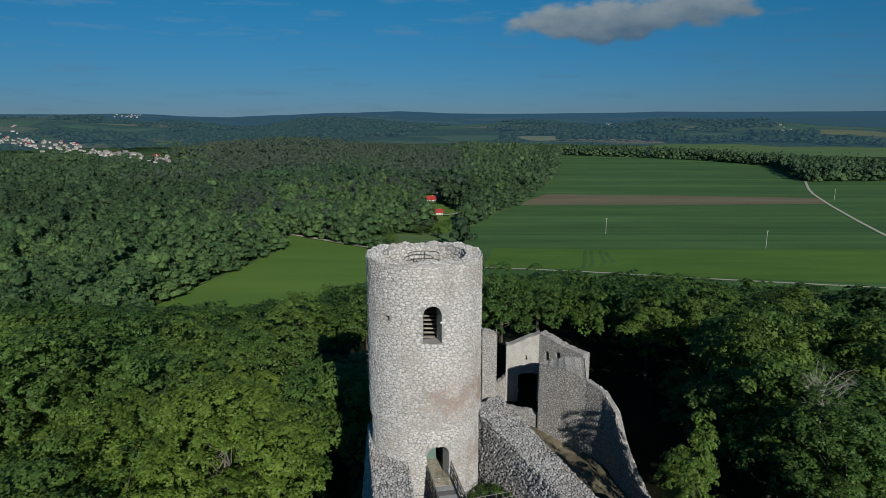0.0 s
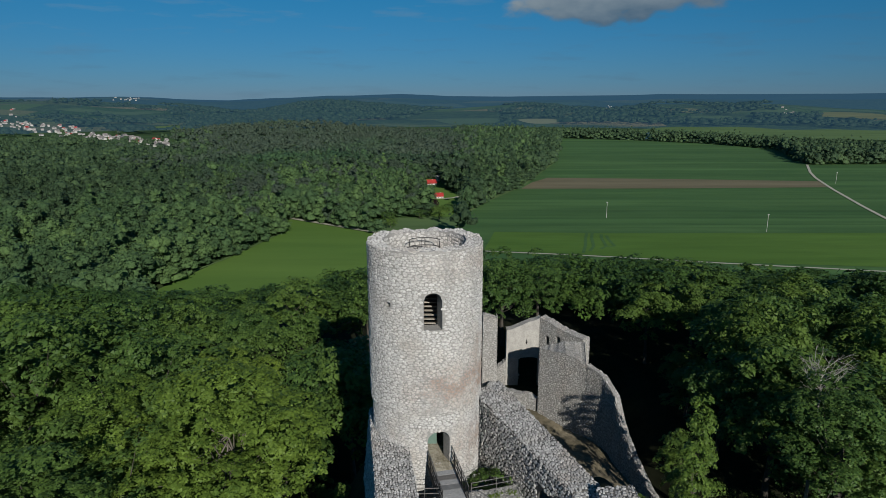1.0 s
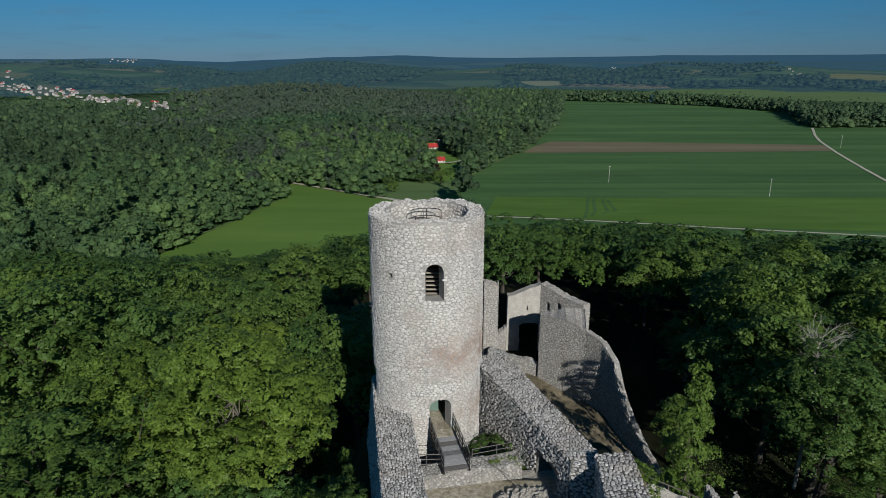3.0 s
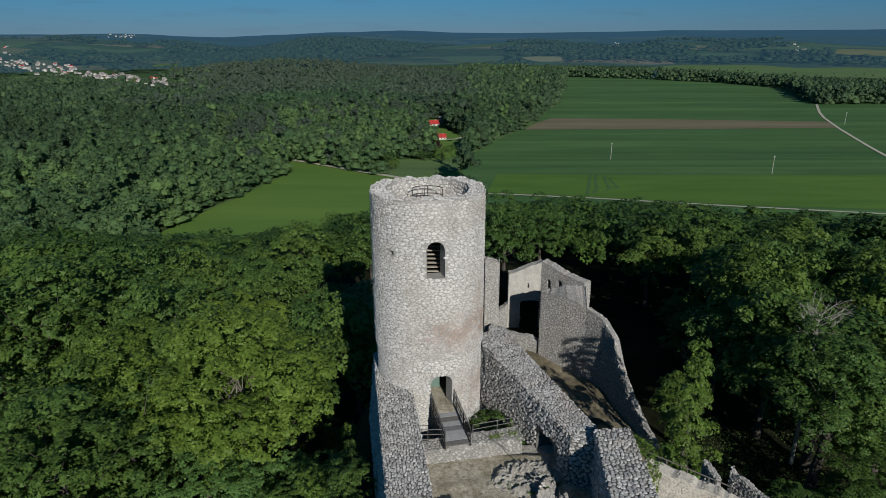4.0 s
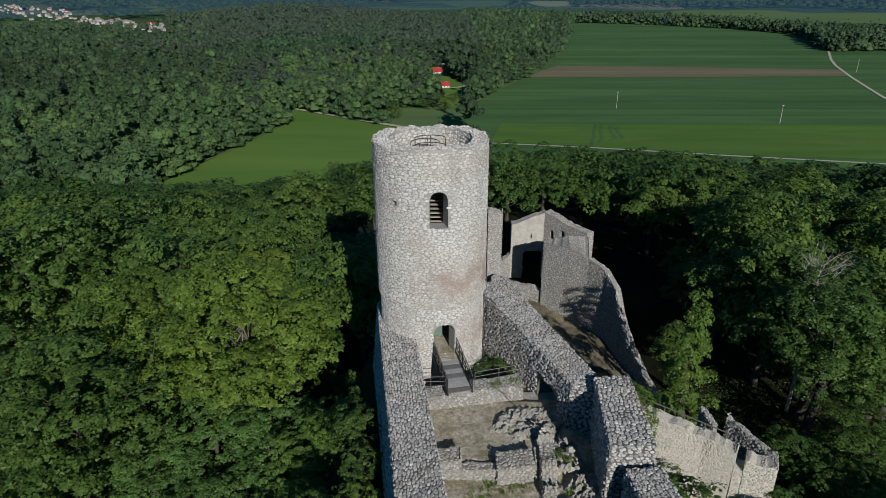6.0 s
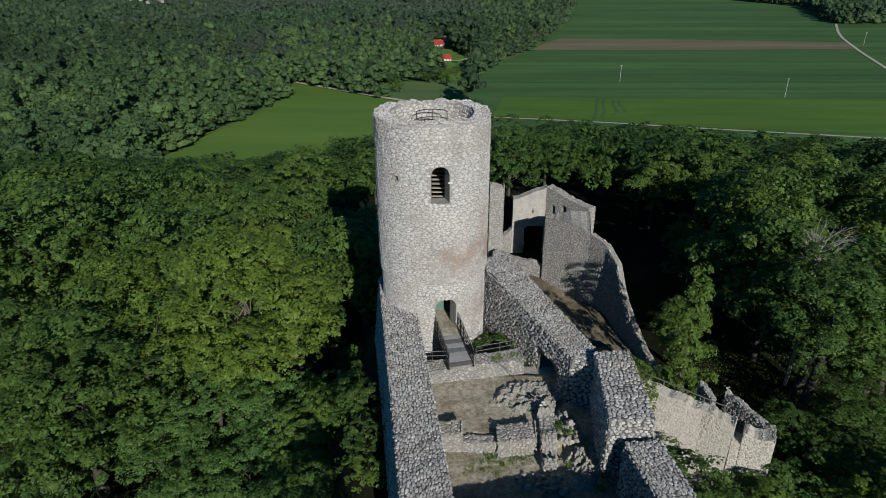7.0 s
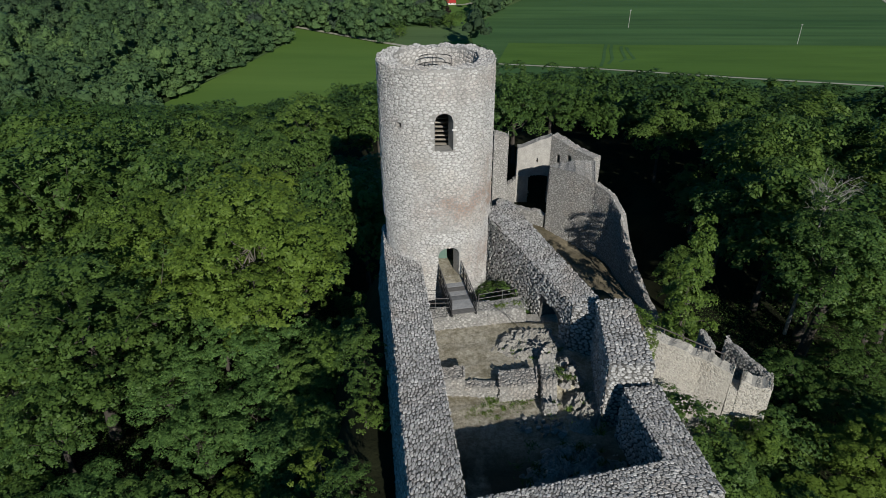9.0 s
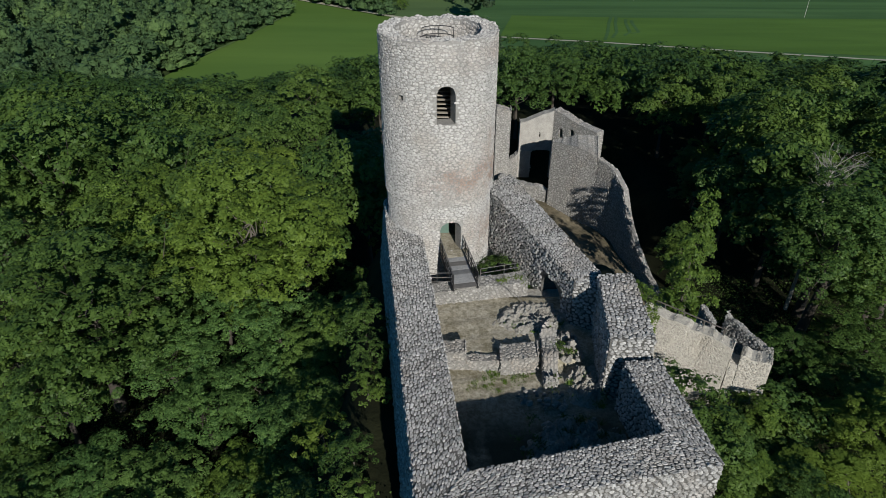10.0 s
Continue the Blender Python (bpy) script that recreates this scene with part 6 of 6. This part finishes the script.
def weeds(cx, cy, cz, rx, ry, n, seed, label, tall=1.0, leaf=LEAF_BRIGHT):
    """Uneven tufts of low grass and weeds: upright blades."""
    rng = np.random.RandomState(seed)
    k = max(5, n // 26)
    a, q = rng.uniform(0, 6.28, k), np.sqrt(rng.uniform(0, 1, k))
    tuft = np.stack([cx + rx * q * np.cos(a), cy + ry * q * np.sin(a)], -1)
    own = rng.choice(k, n, p=rng.dirichlet(np.full(k, 0.8)))
    xy = tuft[own] + rng.normal(size=(n, 2)) * rng.uniform(0.05, 0.22, (k, 1))[own]
    p = np.concatenate([xy, np.full((n, 1), cz - 0.02)], 1)
    t = rng.uniform(0, 6.28, n)
    w = np.stack([np.cos(t), np.sin(t), 0 * t], -1) * rng.uniform(0.015, 0.045, (n, 1))
    up = np.stack([rng.normal(size=n) * 0.07, rng.normal(size=n) * 0.07, rng.uniform(0.04, 0.15, n)], -1) * tall
    co = np.stack([p - w, p + w, p + up], 1).reshape(-1, 3)
    tagged(new("weeds", mesh_of("weeds", co, [np.arange(n)[:, None] * 3 + [0, 1, 2]], leaf)), label, "weeds", kind="stuff")


weeds(3.6, 28.0, 74.2, 1.9, 0.5, 620, 1, "low green weeds at the foot of the cross wall")
weeds(2.4, 27.2, 74.2, 1.8, 0.8, 420, 2, "sparse grass on the courtyard floor")
weeds(6.4, 29.4, 75.3, 0.8, 0.7, 260, 3, "weeds growing on tumbled stones", 1.0)
weeds(5.8, 27.2, 74.75, 0.8, 0.6, 170, 4, "weeds growing between fallen blocks", 1.0)
weeds(4.0, 35.5, 75.92, 1.4, 0.5, 300, 5, "grass growing on the ledge")
weeds(5.2, 32.2, 74.95, 2.0, 1.1, 500, 6, "thin grass in the cracks of the bedrock", 0.8)
weeds(6.2, 22.6, 74.6, 3.0, 2.4, 900, 7, "dark weeds growing over the shaded bedrock", 2.0, LEAF)
weeds(7.4, 26.0, 75.0, 1.2, 2.0, 200, 8, "weeds on the rock below the wall", 1.5)


def build_pipe():
    """A fallen pole leaning over the ledge."""
    a = Vector((2.2, 35.0, 76.6))
    t = thing("leaning_pole", "thin grey pole lying across the ledge", "pole", tuple(a))
    piece("pole", Soup().tube([(0, 0, 0), (1.6, -0.8, -0.7), (2.6, -1.3, -1.55)], 0.022, 6).mesh("pole", GRATE), t)


build_pipe()


def build_dead_tree(x, y, base, height, arms, reach, rise, seed, label):
    """A bare grey tree top with forking branches."""
    rng = np.random.RandomState(seed)
    t = thing("dead_tree", label, "tree", (x, y, base))
    piece("trunk", Soup().tube([(0, 0, 0), (0.1, 0, height * 0.5), (0.0, 0.2, height)], [0.2, 0.13, 0.05], 6).mesh("trunk", DEADWOOD), t)

    def fork(s, p, d, length, r, depth):
        e = p + d * length
        mid = p.lerp(e, 0.5) + Vector(rng.normal(size=3)) * length * 0.05
        s.tube([p, mid, e], [r, r * 0.75, r * 0.45], 4, False)
        if depth:
            for _ in range(3):
                fork(s, p.lerp(e, rng.uniform(0.35, 1.0)), (d + Vector(rng.normal(size=3)) * 0.45 + Vector((0, 0, 0.12))).normalized(), length * rng.uniform(0.45, 0.75), r * 0.6, depth - 1)
    for k in range(arms):
        a = k * 2.4
        s = Soup()
        fork(s, Vector((0, 0.1, height - 3.4 * (1 - k / arms))), Vector((math.cos(a), math.sin(a), rise)).normalized(), reach, 0.036, 2)
        piece("branch", s.mesh("branch", DEADWOOD), t)


build_dead_tree(36.0, 56.6, 58.0, 17.0, 22, 1.9, 0.8, 8, "bare grey dead tree with forking branches")
beech = make_tree(120, 9, 3.6, 2500, 0.32, COPPER, 40, label="dark copper beech beside the clearing", single=True)
plant(beech, -6.8, 396, 38.5, 1.0)
for x, y, h, k in ((-32, 364, 6.0, 1), (-28.5, 358, 4.0, 2), (-14, 371, 6.0, 1), (-2.5, 384, 4.5, 2), (3.5, 398, 5.0, 1)):
    plant(BUSH[k], x, y, FLAT + h, h / 4.2)


# ---------------------------------------------------------------- poles, houses, villages
def build_pole(x, y, h):
    t = thing("power_pole", "pale concrete power pole standing in the wheat field", "pole", (x, y, FLAT), "power poles")
    piece("shaft", Soup().tube([(0, 0, -0.5), (0, 0, h)], [0.13, 0.09], 8).mesh("shaft", CONCRETE), t)
    piece("crossarm", Soup().box((-0.55, -0.07, h - 0.35), (0.55, 0.07, h - 0.22)).mesh("crossarm", CONCRETE), t)
    for e in (-0.45, 0, 0.45):
        piece("insulator", Soup().tube([(e, 0, h - 0.22), (e, 0, h + 0.05)], 0.04, 6).mesh("insulator", CONCRETE), t)


build_pole(96.4, 374.4, 9.6)
build_pole(171.2, 333.6, 9.6)
build_pole(322, 526, 9.6)


def make_house(seed, w, d, h, roof, wallm, label):
    t = thing("house", label, "house", (0, 0, -600), "houses in the valley")
    s = Soup().box((-w / 2, -d / 2, 0), (w / 2, d / 2, h))
    ridge = h + d * 0.36
    for e in (-1, 1):
        i = len(s.v)
        s.v += [(e * w / 2, -d / 2, h), (e * w / 2, d / 2, h), (e * w / 2, 0, ridge)]
        s.t.append((i, i + 1, i + 2))
    piece("wall", s.mesh("wall", wallm), t)
    s = Soup()
    for e in (-1, 1):
        o = 0.5
        c = [Vector((-w / 2 - o, e * (d / 2 + o), h - 0.36)), Vector((w / 2 + o, e * (d / 2 + o), h - 0.36)), Vector((w / 2 + o, 0, ridge + 0.1)), Vector((-w / 2 - o, 0, ridge + 0.1))]
        up = Vector((0, 0, 0.22))
        s.quad(*[v + up for v in c])
        s.quad(*c)
        for k in range(4):
            s.quad(c[k], c[(k + 1) % 4], c[(k + 1) % 4] + up, c[k] + up)
    roof_ob = piece("roof", s.mesh("roof", roof), t)
    piece("chimney", Soup().box((w * 0.2, -0.3, ridge - 0.6), (w * 0.2 + 0.6, 0.3, ridge + 0.9)).mesh("chimney", CONCRETE), roof_ob)
    for e in (-1, 1):
        for k in range(3):
            x = -w / 2 + w * (k + 0.5) / 3
            piece("window", Soup().box((x - 0.5, e * d / 2 - 0.03, h * 0.35), (x + 0.5, e * d / 2 + 0.03, h * 0.75)).mesh("window", DARKSTEEL), t)
    return t


HOUSES = [make_house(1, 11, 9, 2.6, ROOFRED, WALLWHITE, "white house with a bright red gable roof"),
          make_house(2, 10, 8, 5.0, ROOFGREY, CONCRETE, "white village house with a grey roof"),
          make_house(3, 13, 8, 4.0, ROOFGREY, CONCRETE, "pale village house under a low grey roof")]


def settle(k, x, y, turn, size=1.0):
    src = HOUSES[k]
    m = pose(x, y, float(land(x, y)), 0, 0, turn) @ Matrix.Diagonal((size, size, size, 1))
    if src.location.z < -300:
        src.matrix_basis = m
    else:
        made = copy_thing(src, Matrix.Identity(4))
        made.matrix_basis = m


settle(0, -10.5, 520, 25, 0.75)
settle(0, -3.8, 452, 8, 0.62)
settle(1, -3.0, 545, 20, 0.6)
vr = np.random.RandomState(77)
for _ in range(190):
    f = vr.uniform(0, 1)
    deg = -34.5 + 11.5 * f
    az = radians(deg)
    r = float(village_way(deg)) * (0.97 + vr.normal() * (0.09 if f < 0.5 else 0.045))
    settle(int(vr.choice([1, 2, 2, 2, 1, 2, 1, 1, 0])), r * math.sin(az), r * math.cos(az), vr.uniform(0, 180), vr.uniform(0.34, 0.52) + 0.35 * vr.uniform() ** 4)
for a0, r0, n in ((-25.5, 3600, 14), (14.0, 3300, 14), (27.3, 2300, 7)):
    for _ in range(n):
        az, r = radians(a0 + vr.normal() * 0.5), r0 + vr.normal() * 70
        settle(int(vr.randint(1, 3)), r * math.sin(az), r * math.cos(az), vr.uniform(0, 180), vr.uniform(0.45, 0.75))


# ---------------------------------------------------------------- single stones of the walls
for parent, st, one in LATER:
    for c in st:
        mid = c.mean(0)
        me = mesh_of("stone", c - mid, [STONE_Q, np.arange(SIDES, 2 * SIDES)[None]], one)
        ob = new("stone", me)
        ob.parent = parent
        ob.location = mid
